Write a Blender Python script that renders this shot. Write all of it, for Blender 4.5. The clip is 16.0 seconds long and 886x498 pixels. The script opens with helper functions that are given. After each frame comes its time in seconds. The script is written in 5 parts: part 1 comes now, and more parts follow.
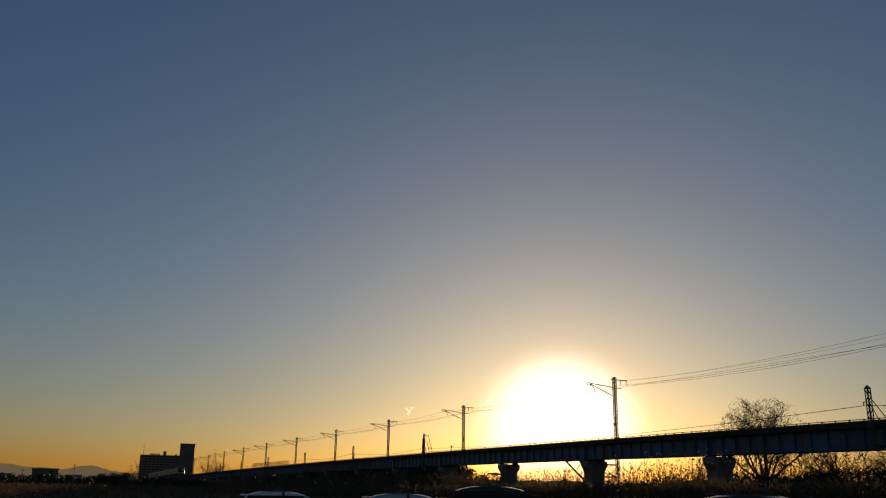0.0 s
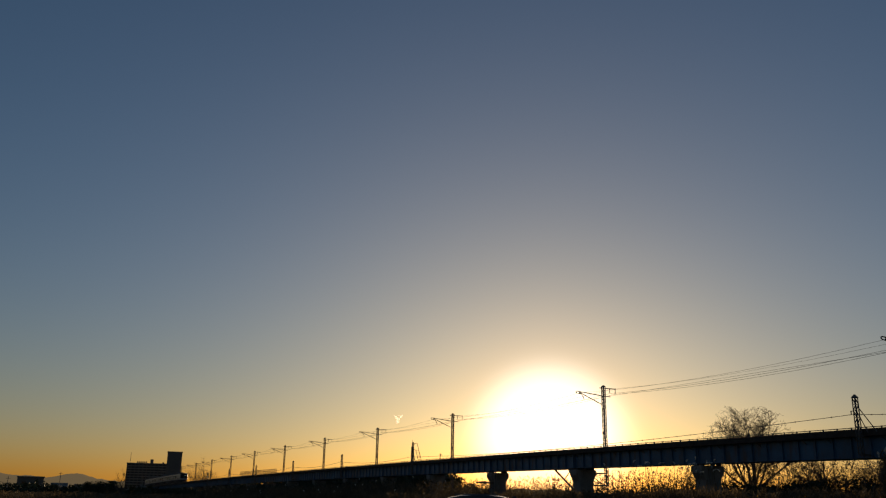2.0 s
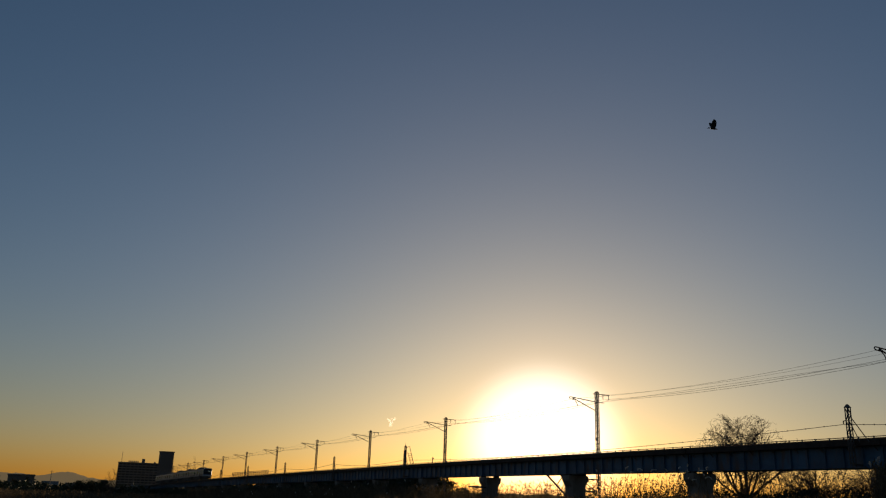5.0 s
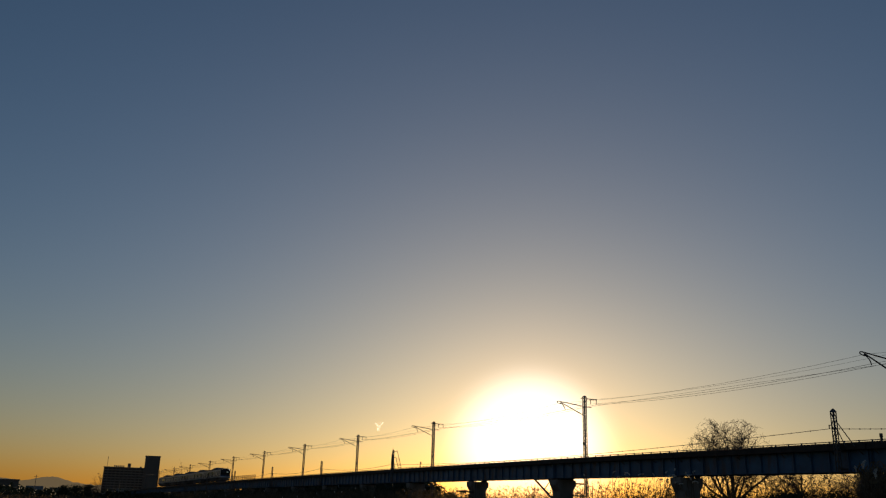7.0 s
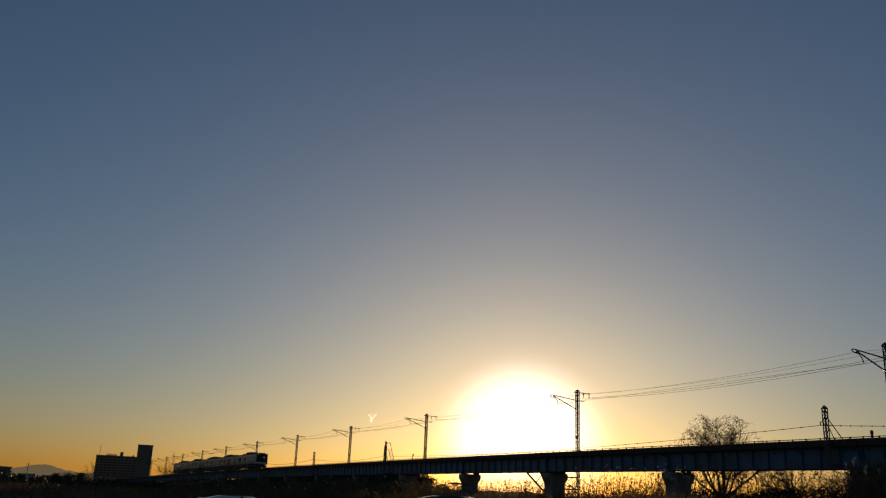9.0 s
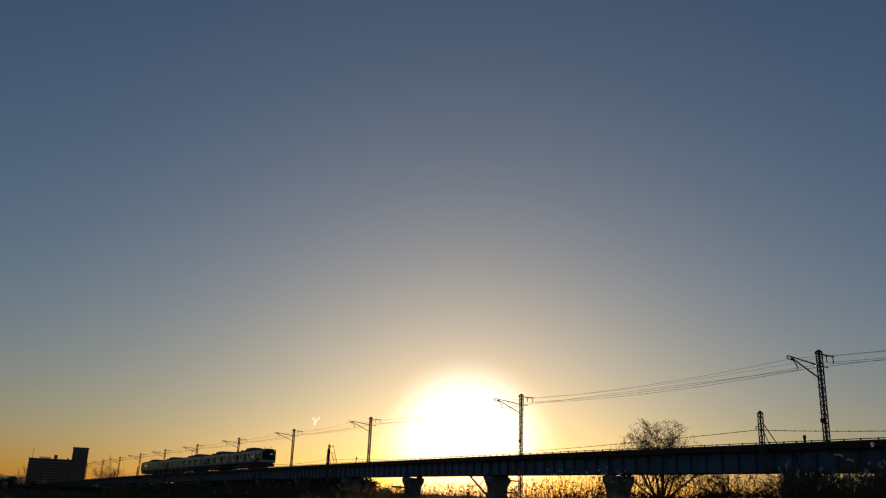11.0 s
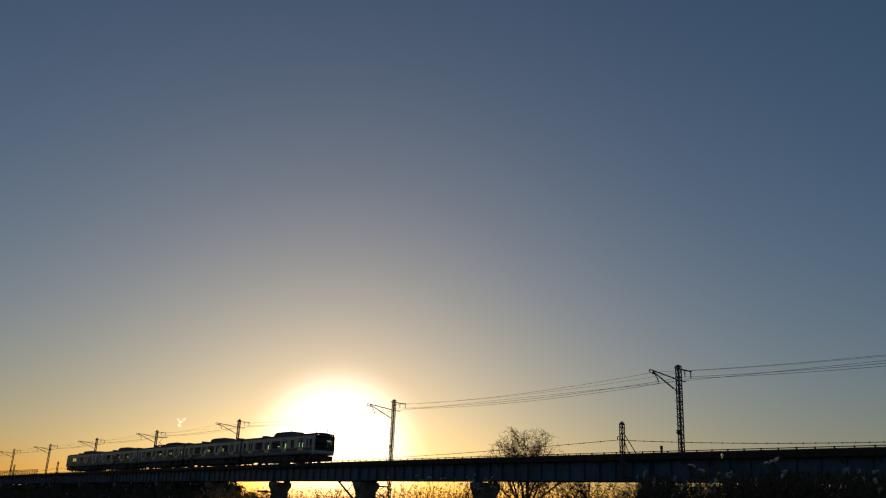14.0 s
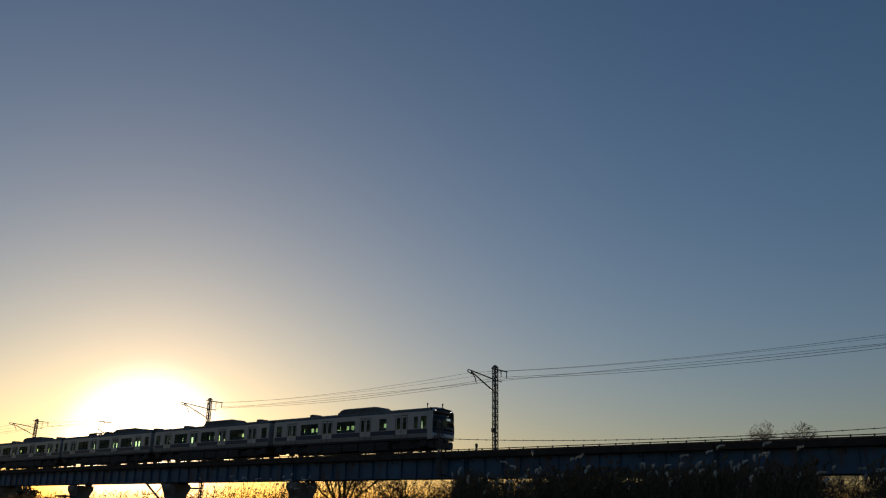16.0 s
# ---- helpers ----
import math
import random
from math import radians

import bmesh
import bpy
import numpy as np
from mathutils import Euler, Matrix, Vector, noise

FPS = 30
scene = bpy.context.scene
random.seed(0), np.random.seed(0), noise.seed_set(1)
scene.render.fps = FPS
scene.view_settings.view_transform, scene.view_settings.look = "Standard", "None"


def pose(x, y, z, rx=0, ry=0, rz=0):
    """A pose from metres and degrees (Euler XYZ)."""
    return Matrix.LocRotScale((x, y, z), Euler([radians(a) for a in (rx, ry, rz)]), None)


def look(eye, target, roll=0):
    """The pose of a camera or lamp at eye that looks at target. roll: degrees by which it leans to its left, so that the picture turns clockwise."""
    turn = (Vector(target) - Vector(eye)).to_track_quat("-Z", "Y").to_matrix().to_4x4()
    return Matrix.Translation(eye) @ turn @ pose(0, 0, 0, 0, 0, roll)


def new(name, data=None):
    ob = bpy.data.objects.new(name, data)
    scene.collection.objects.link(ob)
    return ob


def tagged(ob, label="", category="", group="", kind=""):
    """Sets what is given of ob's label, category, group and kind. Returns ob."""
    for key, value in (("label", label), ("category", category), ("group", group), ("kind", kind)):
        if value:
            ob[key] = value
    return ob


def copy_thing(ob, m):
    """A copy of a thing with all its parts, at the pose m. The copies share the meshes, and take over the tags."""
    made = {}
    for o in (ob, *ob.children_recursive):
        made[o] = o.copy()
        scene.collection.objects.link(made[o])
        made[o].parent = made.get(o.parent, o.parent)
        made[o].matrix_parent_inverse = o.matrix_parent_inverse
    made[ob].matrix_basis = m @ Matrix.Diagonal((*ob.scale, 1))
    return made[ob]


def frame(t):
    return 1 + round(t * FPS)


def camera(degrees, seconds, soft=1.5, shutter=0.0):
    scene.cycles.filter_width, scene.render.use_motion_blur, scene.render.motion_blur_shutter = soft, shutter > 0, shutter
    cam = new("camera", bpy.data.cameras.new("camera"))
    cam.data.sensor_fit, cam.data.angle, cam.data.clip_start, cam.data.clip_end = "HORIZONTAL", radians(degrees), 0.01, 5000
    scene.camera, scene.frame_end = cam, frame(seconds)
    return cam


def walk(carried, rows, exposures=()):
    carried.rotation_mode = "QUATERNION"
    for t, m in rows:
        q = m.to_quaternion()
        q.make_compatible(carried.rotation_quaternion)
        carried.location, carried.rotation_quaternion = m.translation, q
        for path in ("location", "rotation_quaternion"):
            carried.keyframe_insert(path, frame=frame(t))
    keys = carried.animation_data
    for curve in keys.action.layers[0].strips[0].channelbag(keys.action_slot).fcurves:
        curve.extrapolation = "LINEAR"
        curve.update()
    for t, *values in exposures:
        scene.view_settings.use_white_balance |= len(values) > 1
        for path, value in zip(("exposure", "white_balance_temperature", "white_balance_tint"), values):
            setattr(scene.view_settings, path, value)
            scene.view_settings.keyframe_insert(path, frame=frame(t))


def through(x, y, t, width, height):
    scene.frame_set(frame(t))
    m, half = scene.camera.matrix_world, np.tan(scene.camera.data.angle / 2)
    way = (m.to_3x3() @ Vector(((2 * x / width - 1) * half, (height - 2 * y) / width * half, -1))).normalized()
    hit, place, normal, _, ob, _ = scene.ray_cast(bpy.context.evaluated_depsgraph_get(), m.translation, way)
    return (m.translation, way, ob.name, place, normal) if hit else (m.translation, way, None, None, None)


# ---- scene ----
# World: x runs along the railway (the train goes towards +x), y away from the camera, z up; car park at z = 0.
EYE = 1.6
cam = camera(55.5, 16.0, soft=1.2)
ROWS = [
    (0.0, 106.000, -0.950, 66.228),
    (0.5, 105.930, -0.721, 66.015),
    (1.0, 105.904, -1.598, 65.598),
    (1.5, 106.167, -1.276, 65.562),
    (2.0, 106.549, -0.986, 65.493),
    (2.5, 106.682, -1.219, 65.265),
    (3.0, 106.747, -1.734, 65.110),
    (3.5, 106.800, -1.790, 65.111),
    (4.0, 106.818, -1.723, 65.118),
    (6.5, 106.903, -1.956, 64.532),
    (7.0, 107.113, -1.707, 64.151),
    (7.5, 106.995, -2.153, 63.995),
    (8.0, 106.674, -2.262, 64.024),
    (8.5, 106.467, -2.292, 63.945),
    (9.0, 106.630, -2.295, 63.624),
    (9.5, 106.768, -2.209, 63.225),
    (10.0, 106.859, -2.345, 62.033),
    (10.2, 106.798, -2.326, 61.234),
    (12.5, 107.209, -2.165, 58.516),
    (13.0, 107.263, -2.429, 56.418),
    (13.5, 107.551, -2.679, 53.862),
    (14.0, 107.703, -2.503, 51.284),
    (14.5, 107.896, -2.082, 48.808),
    (15.0, 108.063, -1.500, 46.475),
    (15.5, 108.215, -1.114, 42.847),
    (16.0, 107.999, -1.036, 39.401),
]
walk(cam, [(t, pose(0, 0, EYE, rx, ry, rz)) for t, rx, ry, rz in ROWS],
     [(0.0, 0.0), (12.5, 0.0), (13.5, -0.04), (14.0, 0.0), (14.5, 0.2), (15.0, 0.34), (15.5, 0.37), (16.0, 0.45)])

# ---- sky and sun ----
SUN = Vector((-0.851, 0.5215, 0.0605)).normalized()
SUN_EL, SUN_AZ = math.asin(SUN.z), math.atan2(SUN.x, SUN.y)


def make_sky():
    world = bpy.data.worlds.new("evening_sky")
    scene.world = world
    world.use_nodes = True
    nt = world.node_tree
    nt.nodes.clear()
    out = nt.nodes.new("ShaderNodeOutputWorld")
    bg = nt.nodes.new("ShaderNodeBackground")
    sky = nt.nodes.new("ShaderNodeTexSky")
    sky.sky_type = "NISHITA"
    sky.sun_disc = False
    sky.sun_elevation, sky.sun_rotation = SUN_EL, SUN_AZ
    sky.altitude, sky.air_density, sky.dust_density, sky.ozone_density = 0, 1.0, 0.65, 2.0
    base = nt.nodes.new("ShaderNodeVectorMath")
    base.operation = "MULTIPLY"
    base.inputs[1].default_value = SKY_GAIN
    nt.links.new(sky.outputs[0], base.inputs[0])
    # the bright aureole of thin haze round the low sun
    co = nt.nodes.new("ShaderNodeTexCoord")
    norm = nt.nodes.new("ShaderNodeVectorMath")
    norm.operation = "NORMALIZE"
    dot = nt.nodes.new("ShaderNodeVectorMath")
    dot.operation = "DOT_PRODUCT"
    dot.inputs[1].default_value = SUN
    nt.links.new(co.outputs["Generated"], norm.inputs[0])
    nt.links.new(norm.outputs[0], dot.inputs[0])
    ang = nt.nodes.new("ShaderNodeMath")
    ang.operation = "ARCCOSINE"
    ang.use_clamp = False
    nt.links.new(dot.outputs["Value"], ang.inputs[0])
    total = base.outputs[0]
    for width, power, colour in LOBES:
        a = nt.nodes.new("ShaderNodeMath")
        a.operation = "DIVIDE"
        a.inputs[1].default_value = radians(width)
        nt.links.new(ang.outputs[0], a.inputs[0])
        b = nt.nodes.new("ShaderNodeMath")
        b.operation = "POWER"
        b.inputs[1].default_value = power
        nt.links.new(a.outputs[0], b.inputs[0])
        c = nt.nodes.new("ShaderNodeMath")
        c.operation = "MULTIPLY"
        c.inputs[1].default_value = -1.0
        nt.links.new(b.outputs[0], c.inputs[0])
        d = nt.nodes.new("ShaderNodeMath")
        d.operation = "EXPONENT"
        nt.links.new(c.outputs[0], d.inputs[0])
        e = nt.nodes.new("ShaderNodeVectorMath")
        e.operation = "SCALE"
        e.inputs[0].default_value = colour
        nt.links.new(d.outputs[0], e.inputs["Scale"])
        f = nt.nodes.new("ShaderNodeVectorMath")
        f.operation = "ADD"
        nt.links.new(total, f.inputs[0])
        nt.links.new(e.outputs[0], f.inputs[1])
        total = f.outputs[0]
    # warm haze that thins out above the horizon
    sep = nt.nodes.new("ShaderNodeSeparateXYZ")
    nt.links.new(norm.outputs[0], sep.inputs[0])
    el = nt.nodes.new("ShaderNodeMath")
    el.operation = "ABSOLUTE"
    nt.links.new(sep.outputs[2], el.inputs[0])
    fall = nt.nodes.new("ShaderNodeMath")
    fall.operation = "DIVIDE"
    fall.inputs[1].default_value = -radians(HAZE[0])
    nt.links.new(el.outputs[0], fall.inputs[0])
    ex = nt.nodes.new("ShaderNodeMath")
    ex.operation = "EXPONENT"
    nt.links.new(fall.outputs[0], ex.inputs[0])
    warm = nt.nodes.new("ShaderNodeVectorMath")
    warm.operation = "SCALE"
    warm.inputs[0].default_value = HAZE[1]
    nt.links.new(ex.outputs[0], warm.inputs["Scale"])
    # low haze takes up some of the green and blue
    dim = nt.nodes.new("ShaderNodeVectorMath")
    dim.operation = "SCALE"
    dim.inputs[0].default_value = HAZE[2]
    nt.links.new(ex.outputs[0], dim.inputs["Scale"])
    rest = nt.nodes.new("ShaderNodeVectorMath")
    rest.operation = "SUBTRACT"
    rest.inputs[0].default_value = (1, 1, 1)
    nt.links.new(dim.outputs[0], rest.inputs[1])
    thin = nt.nodes.new("ShaderNodeVectorMath")
    thin.operation = "MULTIPLY"
    nt.links.new(total, thin.inputs[0])
    nt.links.new(rest.outputs[0], thin.inputs[1])
    add = nt.nodes.new("ShaderNodeVectorMath")
    add.operation = "ADD"
    nt.links.new(thin.outputs[0], add.inputs[0])
    nt.links.new(warm.outputs[0], add.inputs[1])
    # the densest layer, close to the horizon, reddens what shines through it
    low = nt.nodes.new("ShaderNodeMath")
    low.operation = "DIVIDE"
    low.inputs[1].default_value = radians(LOW_HAZE[0])
    nt.links.new(el.outputs[0], low.inputs[0])
    sq = nt.nodes.new("ShaderNodeMath")
    sq.operation = "POWER"
    sq.inputs[1].default_value = 2.0
    nt.links.new(low.outputs[0], sq.inputs[0])
    neg = nt.nodes.new("ShaderNodeMath")
    neg.operation = "MULTIPLY"
    neg.inputs[1].default_value = -1.0
    nt.links.new(sq.outputs[0], neg.inputs[0])
    lex = nt.nodes.new("ShaderNodeMath")
    lex.operation = "EXPONENT"
    nt.links.new(neg.outputs[0], lex.inputs[0])
    take = nt.nodes.new("ShaderNodeVectorMath")
    take.operation = "SCALE"
    take.inputs[0].default_value = LOW_HAZE[1]
    nt.links.new(lex.outputs[0], take.inputs["Scale"])
    keep = nt.nodes.new("ShaderNodeVectorMath")
    keep.operation = "SUBTRACT"
    keep.inputs[0].default_value = (1, 1, 1)
    nt.links.new(take.outputs[0], keep.inputs[1])
    last = nt.nodes.new("ShaderNodeVectorMath")
    last.operation = "MULTIPLY"
    nt.links.new(add.outputs[0], last.inputs[0])
    nt.links.new(keep.outputs[0], last.inputs[1])
    nt.links.new(last.outputs[0], bg.inputs[0])
    bg.inputs[1].default_value = SKY_STRENGTH
    nt.links.new(bg.outputs[0], out.inputs[0])


SKY_STRENGTH = 0.1
SKY_GAIN = (0.572, 0.71, 0.88)
# width in degrees, power of the falloff, colour (before the sky's strength)
LOBES = [(4.85, 5.0, (9.0, 9.3, 9.0)), (5.0, 1.8, (3.8, 1.75, 0.85)), (16.0, 1.35, (1.25, 0.74, 0.45))]
HAZE = (6.5, (0.92, 0.22, 0.0), (0.02, 0.17, 0.25))
LOW_HAZE = (2.0, (0.06, 0.2, 0.52))
make_sky()
sun = new("sun", bpy.data.lights.new("sun", "SUN"))
sun.data.energy, sun.data.angle, sun.data.color = 4.5, radians(0.53), (1.0, 0.72, 0.42)
sun.matrix_world = look(SUN * 100, (0, 0, 0))


# ---- materials ----
def material(name, colour, rough=0.7, metal=0.0, vary=0.25, scale=3.0, grain=40.0, bump=0.15, dirt=None, random_per=0.0, spec=0.5):
    """A painted, mineral or natural surface: two scales of variation, fine relief, optional dirt of another colour."""
    m = bpy.data.materials.new(name)
    m.use_nodes = True
    nt = m.node_tree
    bsdf = nt.nodes["Principled BSDF"]
    bsdf.inputs["Roughness"].default_value, bsdf.inputs["Metallic"].default_value = rough, metal
    bsdf.inputs["Specular IOR Level"].default_value = spec
    co = nt.nodes.new("ShaderNodeTexCoord")
    big, fine = nt.nodes.new("ShaderNodeTexNoise"), nt.nodes.new("ShaderNodeTexNoise")
    big.inputs["Scale"].default_value, fine.inputs["Scale"].default_value = scale, grain
    big.inputs["Detail"].default_value = fine.inputs["Detail"].default_value = 4
    for n in (big, fine):
        nt.links.new(co.outputs["Object"], n.inputs["Vector"])
    ramp = nt.nodes.new("ShaderNodeMapRange")
    ramp.inputs["From Min"].default_value, ramp.inputs["From Max"].default_value = 0.3, 0.7
    ramp.inputs["To Min"].default_value, ramp.inputs["To Max"].default_value = 1 - vary, 1 + vary
    nt.links.new(big.outputs["Fac"], ramp.inputs["Value"])
    ramp2 = nt.nodes.new("ShaderNodeMapRange")
    ramp2.inputs["From Min"].default_value, ramp2.inputs["From Max"].default_value = 0.3, 0.7
    ramp2.inputs["To Min"].default_value, ramp2.inputs["To Max"].default_value = 1 - vary * 0.5, 1 + vary * 0.5
    nt.links.new(fine.outputs["Fac"], ramp2.inputs["Value"])
    mul = nt.nodes.new("ShaderNodeMath")
    mul.operation = "MULTIPLY"
    nt.links.new(ramp.outputs[0], mul.inputs[0])
    nt.links.new(ramp2.outputs[0], mul.inputs[1])
    last = mul.outputs[0]
    if random_per:
        geo = nt.nodes.new("ShaderNodeNewGeometry")
        r3 = nt.nodes.new("ShaderNodeMapRange")
        r3.inputs["To Min"].default_value, r3.inputs["To Max"].default_value = 1 - random_per, 1 + random_per
        nt.links.new(geo.outputs["Random Per Island"], r3.inputs["Value"])
        m3 = nt.nodes.new("ShaderNodeMath")
        m3.operation = "MULTIPLY"
        nt.links.new(last, m3.inputs[0])
        nt.links.new(r3.outputs[0], m3.inputs[1])
        last = m3.outputs[0]
    tint = nt.nodes.new("ShaderNodeVectorMath")
    tint.operation = "SCALE"
    tint.inputs[0].default_value = colour
    nt.links.new(last, tint.inputs["Scale"])
    col = tint.outputs[0]
    if dirt:
        stain = nt.nodes.new("ShaderNodeTexNoise")
        stain.inputs["Scale"].default_value, stain.inputs["Detail"].default_value = scale * 2.3, 6
        mapping = nt.nodes.new("ShaderNodeMapping")
        mapping.inputs["Scale"].default_value = (1, 1, 0.25)
        nt.links.new(co.outputs["Object"], mapping.inputs["Vector"])
        nt.links.new(mapping.outputs[0], stain.inputs["Vector"])
        sr = nt.nodes.new("ShaderNodeMapRange")
        sr.inputs["From Min"].default_value, sr.inputs["From Max"].default_value = 0.52, 0.72
        nt.links.new(stain.outputs["Fac"], sr.inputs["Value"])
        mix = nt.nodes.new("ShaderNodeMix")
        mix.data_type = "RGBA"
        nt.links.new(sr.outputs[0], mix.inputs["Factor"])
        nt.links.new(col, mix.inputs["A"])
        mix.inputs["B"].default_value = (*dirt, 1)
        col = mix.outputs["Result"]
    nt.links.new(col, bsdf.inputs["Base Color"])
    if bump:
        b = nt.nodes.new("ShaderNodeBump")
        b.inputs["Strength"].default_value, b.inputs["Distance"].default_value = bump, 0.02
        nt.links.new(fine.outputs["Fac"], b.inputs["Height"])
        nt.links.new(b.outputs[0], bsdf.inputs["Normal"])
    return m


def thin_leaf(name, colour, through=0.35, rough=0.7, random_per=0.4):
    """Dry leaf or plume: diffuse with some light let through."""
    m = material(name, colour, rough, vary=0.3, scale=0.6, grain=12, bump=0.0, random_per=random_per, spec=0.2)
    nt = m.node_tree
    bsdf = nt.nodes["Principled BSDF"]
    tr, mix = nt.nodes.new("ShaderNodeBsdfTranslucent"), nt.nodes.new("ShaderNodeMixShader")
    col = bsdf.inputs["Base Color"].links[0].from_socket
    nt.links.new(col, tr.inputs[0])
    mix.inputs[0].default_value = through
    nt.links.new(bsdf.outputs[0], mix.inputs[1])
    nt.links.new(tr.outputs[0], mix.inputs[2])
    nt.links.new(mix.outputs[0], nt.nodes["Material Output"].inputs[0])
    return m


def glow(name, colour, power):
    m = material(name, colour, 0.4, vary=0.05)
    b = m.node_tree.nodes["Principled BSDF"]
    b.inputs["Emission Color"].default_value = (*colour, 1)
    b.inputs["Emission Strength"].default_value = power
    return m


def glass(name, colour, clear, rough=0.03):
    """Tinted pane: lets a share of light straight through, with gloss."""
    m = bpy.data.materials.new(name)
    m.use_nodes = True
    nt = m.node_tree
    b = nt.nodes["Principled BSDF"]
    b.inputs["Base Color"].default_value = (*[c * 0.15 for c in colour], 1)
    b.inputs["Roughness"].default_value = rough
    noise_ = nt.nodes.new("ShaderNodeTexNoise")
    noise_.inputs["Scale"].default_value = 1.5
    bump = nt.nodes.new("ShaderNodeBump")
    bump.inputs["Strength"].default_value = 0.02
    nt.links.new(noise_.outputs["Fac"], bump.inputs["Height"])
    nt.links.new(bump.outputs[0], b.inputs["Normal"])
    t, mix = nt.nodes.new("ShaderNodeBsdfTransparent"), nt.nodes.new("ShaderNodeMixShader")
    t.inputs[0].default_value = (*colour, 1)
    mix.inputs[0].default_value = clear
    nt.links.new(b.outputs[0], mix.inputs[1])
    nt.links.new(t.outputs[0], mix.inputs[2])
    nt.links.new(mix.outputs[0], nt.nodes["Material Output"].inputs[0])
    return m


BLUE_PAINT = material("blue_bridge_paint", (0.03, 0.1, 0.18), 0.5, vary=0.3, scale=0.5, grain=14, dirt=(0.07, 0.05, 0.04))
CONCRETE = material("weathered_concrete", (0.2, 0.185, 0.16), 0.9, vary=0.3, scale=0.7, grain=12, dirt=(0.1, 0.09, 0.08))
STEEL = material("weathered_steel", (0.1, 0.095, 0.09), 0.6, 0.35, vary=0.25, scale=1.5, grain=30)
RAIL = material("rusty_rail", (0.14, 0.085, 0.06), 0.5, 0.6, vary=0.3, scale=2, grain=40)
TIMBER = material("creosoted_timber", (0.04, 0.03, 0.023), 0.85, vary=0.35, scale=1.5, grain=25, random_per=0.3)
CABLE = material("black_cable", (0.03, 0.03, 0.03), 0.6, vary=0.2)
PORCELAIN = material("insulator_porcelain", (0.16, 0.14, 0.12), 0.5, vary=0.1)
GROUND = material("dry_riverside_ground", (0.045, 0.037, 0.024), 1.0, vary=0.4, scale=0.08, grain=1.5, bump=0.4, spec=0.05)
ASPHALT = material("old_asphalt", (0.045, 0.045, 0.045), 1.0, vary=0.25, scale=0.4, grain=60, bump=0.3, spec=0.1)
REED = thin_leaf("dry_reed_stalk", (0.12, 0.088, 0.048), 0.38)
PLUME = thin_leaf("silvery_seed_plume", (0.82, 0.79, 0.72), 0.5, random_per=0.2)
BARK = material("bare_tree_bark", (0.09, 0.07, 0.055), 0.9, vary=0.35, scale=2, grain=30, bump=0.4)
EVERGREEN = thin_leaf("evergreen_leaf", (0.035, 0.045, 0.022), 0.04)
STAINLESS = material("brushed_stainless_steel", (0.44, 0.455, 0.45), 0.42, 0.4, vary=0.08, scale=0.8, grain=60, bump=0.04)
STRIPE = material("dark_blue_stripe", (0.02, 0.035, 0.075), 0.45, vary=0.12, scale=1)
UNDERFRAME = material("grey_underframe", (0.032, 0.032, 0.032), 0.7, vary=0.3, scale=2, grain=20)
ROOFGREY = material("grey_train_roof", (0.13, 0.125, 0.12), 0.9, vary=0.25, scale=1, grain=20, dirt=(0.08, 0.07, 0.06))
CABBLACK = material("black_cab_face", (0.015, 0.015, 0.018), 0.25, vary=0.2)
RUBBER = material("black_rubber", (0.02, 0.02, 0.02), 0.8, vary=0.2)
PANE = glass("tinted_green_pane", (0.78, 0.94, 0.84), 0.9)
CABPANE = glass("dark_cab_pane", (0.3, 0.34, 0.34), 0.45)
LAMP = glow("headlamp_glow", (1.0, 0.95, 0.85), 1.1)
SIGN = glow("destination_sign_glow", (0.75, 0.9, 0.8), 0.16)
BLIND = material("beige_added_blind", (0.3, 0.26, 0.2), 0.9, vary=0.15, scale=2)
SEAT = material("blue_moquette", (0.06, 0.08, 0.16), 0.9, vary=0.2)
WALLFAR = material("apartment_render", (0.15, 0.125, 0.1), 0.9, vary=0.15, scale=0.05, grain=2)
DARKPANE = material("dark_window_pane", (0.03, 0.035, 0.04), 0.15, vary=0.1)
# Emission gives the hills their pale haze; they are no light source.
FARHILL = glow("wooded_hill_haze_glow", (0.17, 0.12, 0.062), 0.74)
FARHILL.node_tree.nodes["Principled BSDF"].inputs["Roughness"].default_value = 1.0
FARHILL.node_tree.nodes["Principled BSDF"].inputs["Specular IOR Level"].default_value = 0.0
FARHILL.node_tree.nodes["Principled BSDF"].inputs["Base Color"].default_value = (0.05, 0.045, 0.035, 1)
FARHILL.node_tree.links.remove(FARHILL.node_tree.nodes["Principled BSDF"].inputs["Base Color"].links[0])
CLOUD = thin_leaf("thin_cloud", (0.95, 0.95, 0.95), 1.0, random_per=0.02)
FEATHER = material("black_feathers", (0.012, 0.012, 0.014), 0.6, vary=0.2, scale=20)
WHITECAR = material("white_car_paint", (0.75, 0.75, 0.74), 0.3, vary=0.05, scale=2, bump=0.02)
SILVERCAR = material("silver_car_paint", (0.45, 0.46, 0.47), 0.3, 0.4, vary=0.06, scale=2, bump=0.02)
DARKCAR = material("dark_car_paint", (0.05, 0.045, 0.045), 0.25, 0.2, vary=0.08, scale=2, bump=0.02)
CARGLASS = glass("tinted_car_glass", (0.35, 0.38, 0.38), 0.4)


# ---- mesh helpers ----
def part(name, bm, mat, parent=None, label="", smooth=False):
    me = bpy.data.meshes.new(name)
    if isinstance(bm, tuple):
        me.from_pydata(*bm)
    else:
        bmesh.ops.recalc_face_normals(bm, faces=bm.faces)
        bm.to_mesh(me)
        bm.free()
    me.materials.append(mat)
    if smooth:
        me.polygons.foreach_set("use_smooth", [True] * len(me.polygons))
    ob = new(name, me)
    if parent:
        ob.parent = parent
    if label:
        ob["label"] = label
    return ob


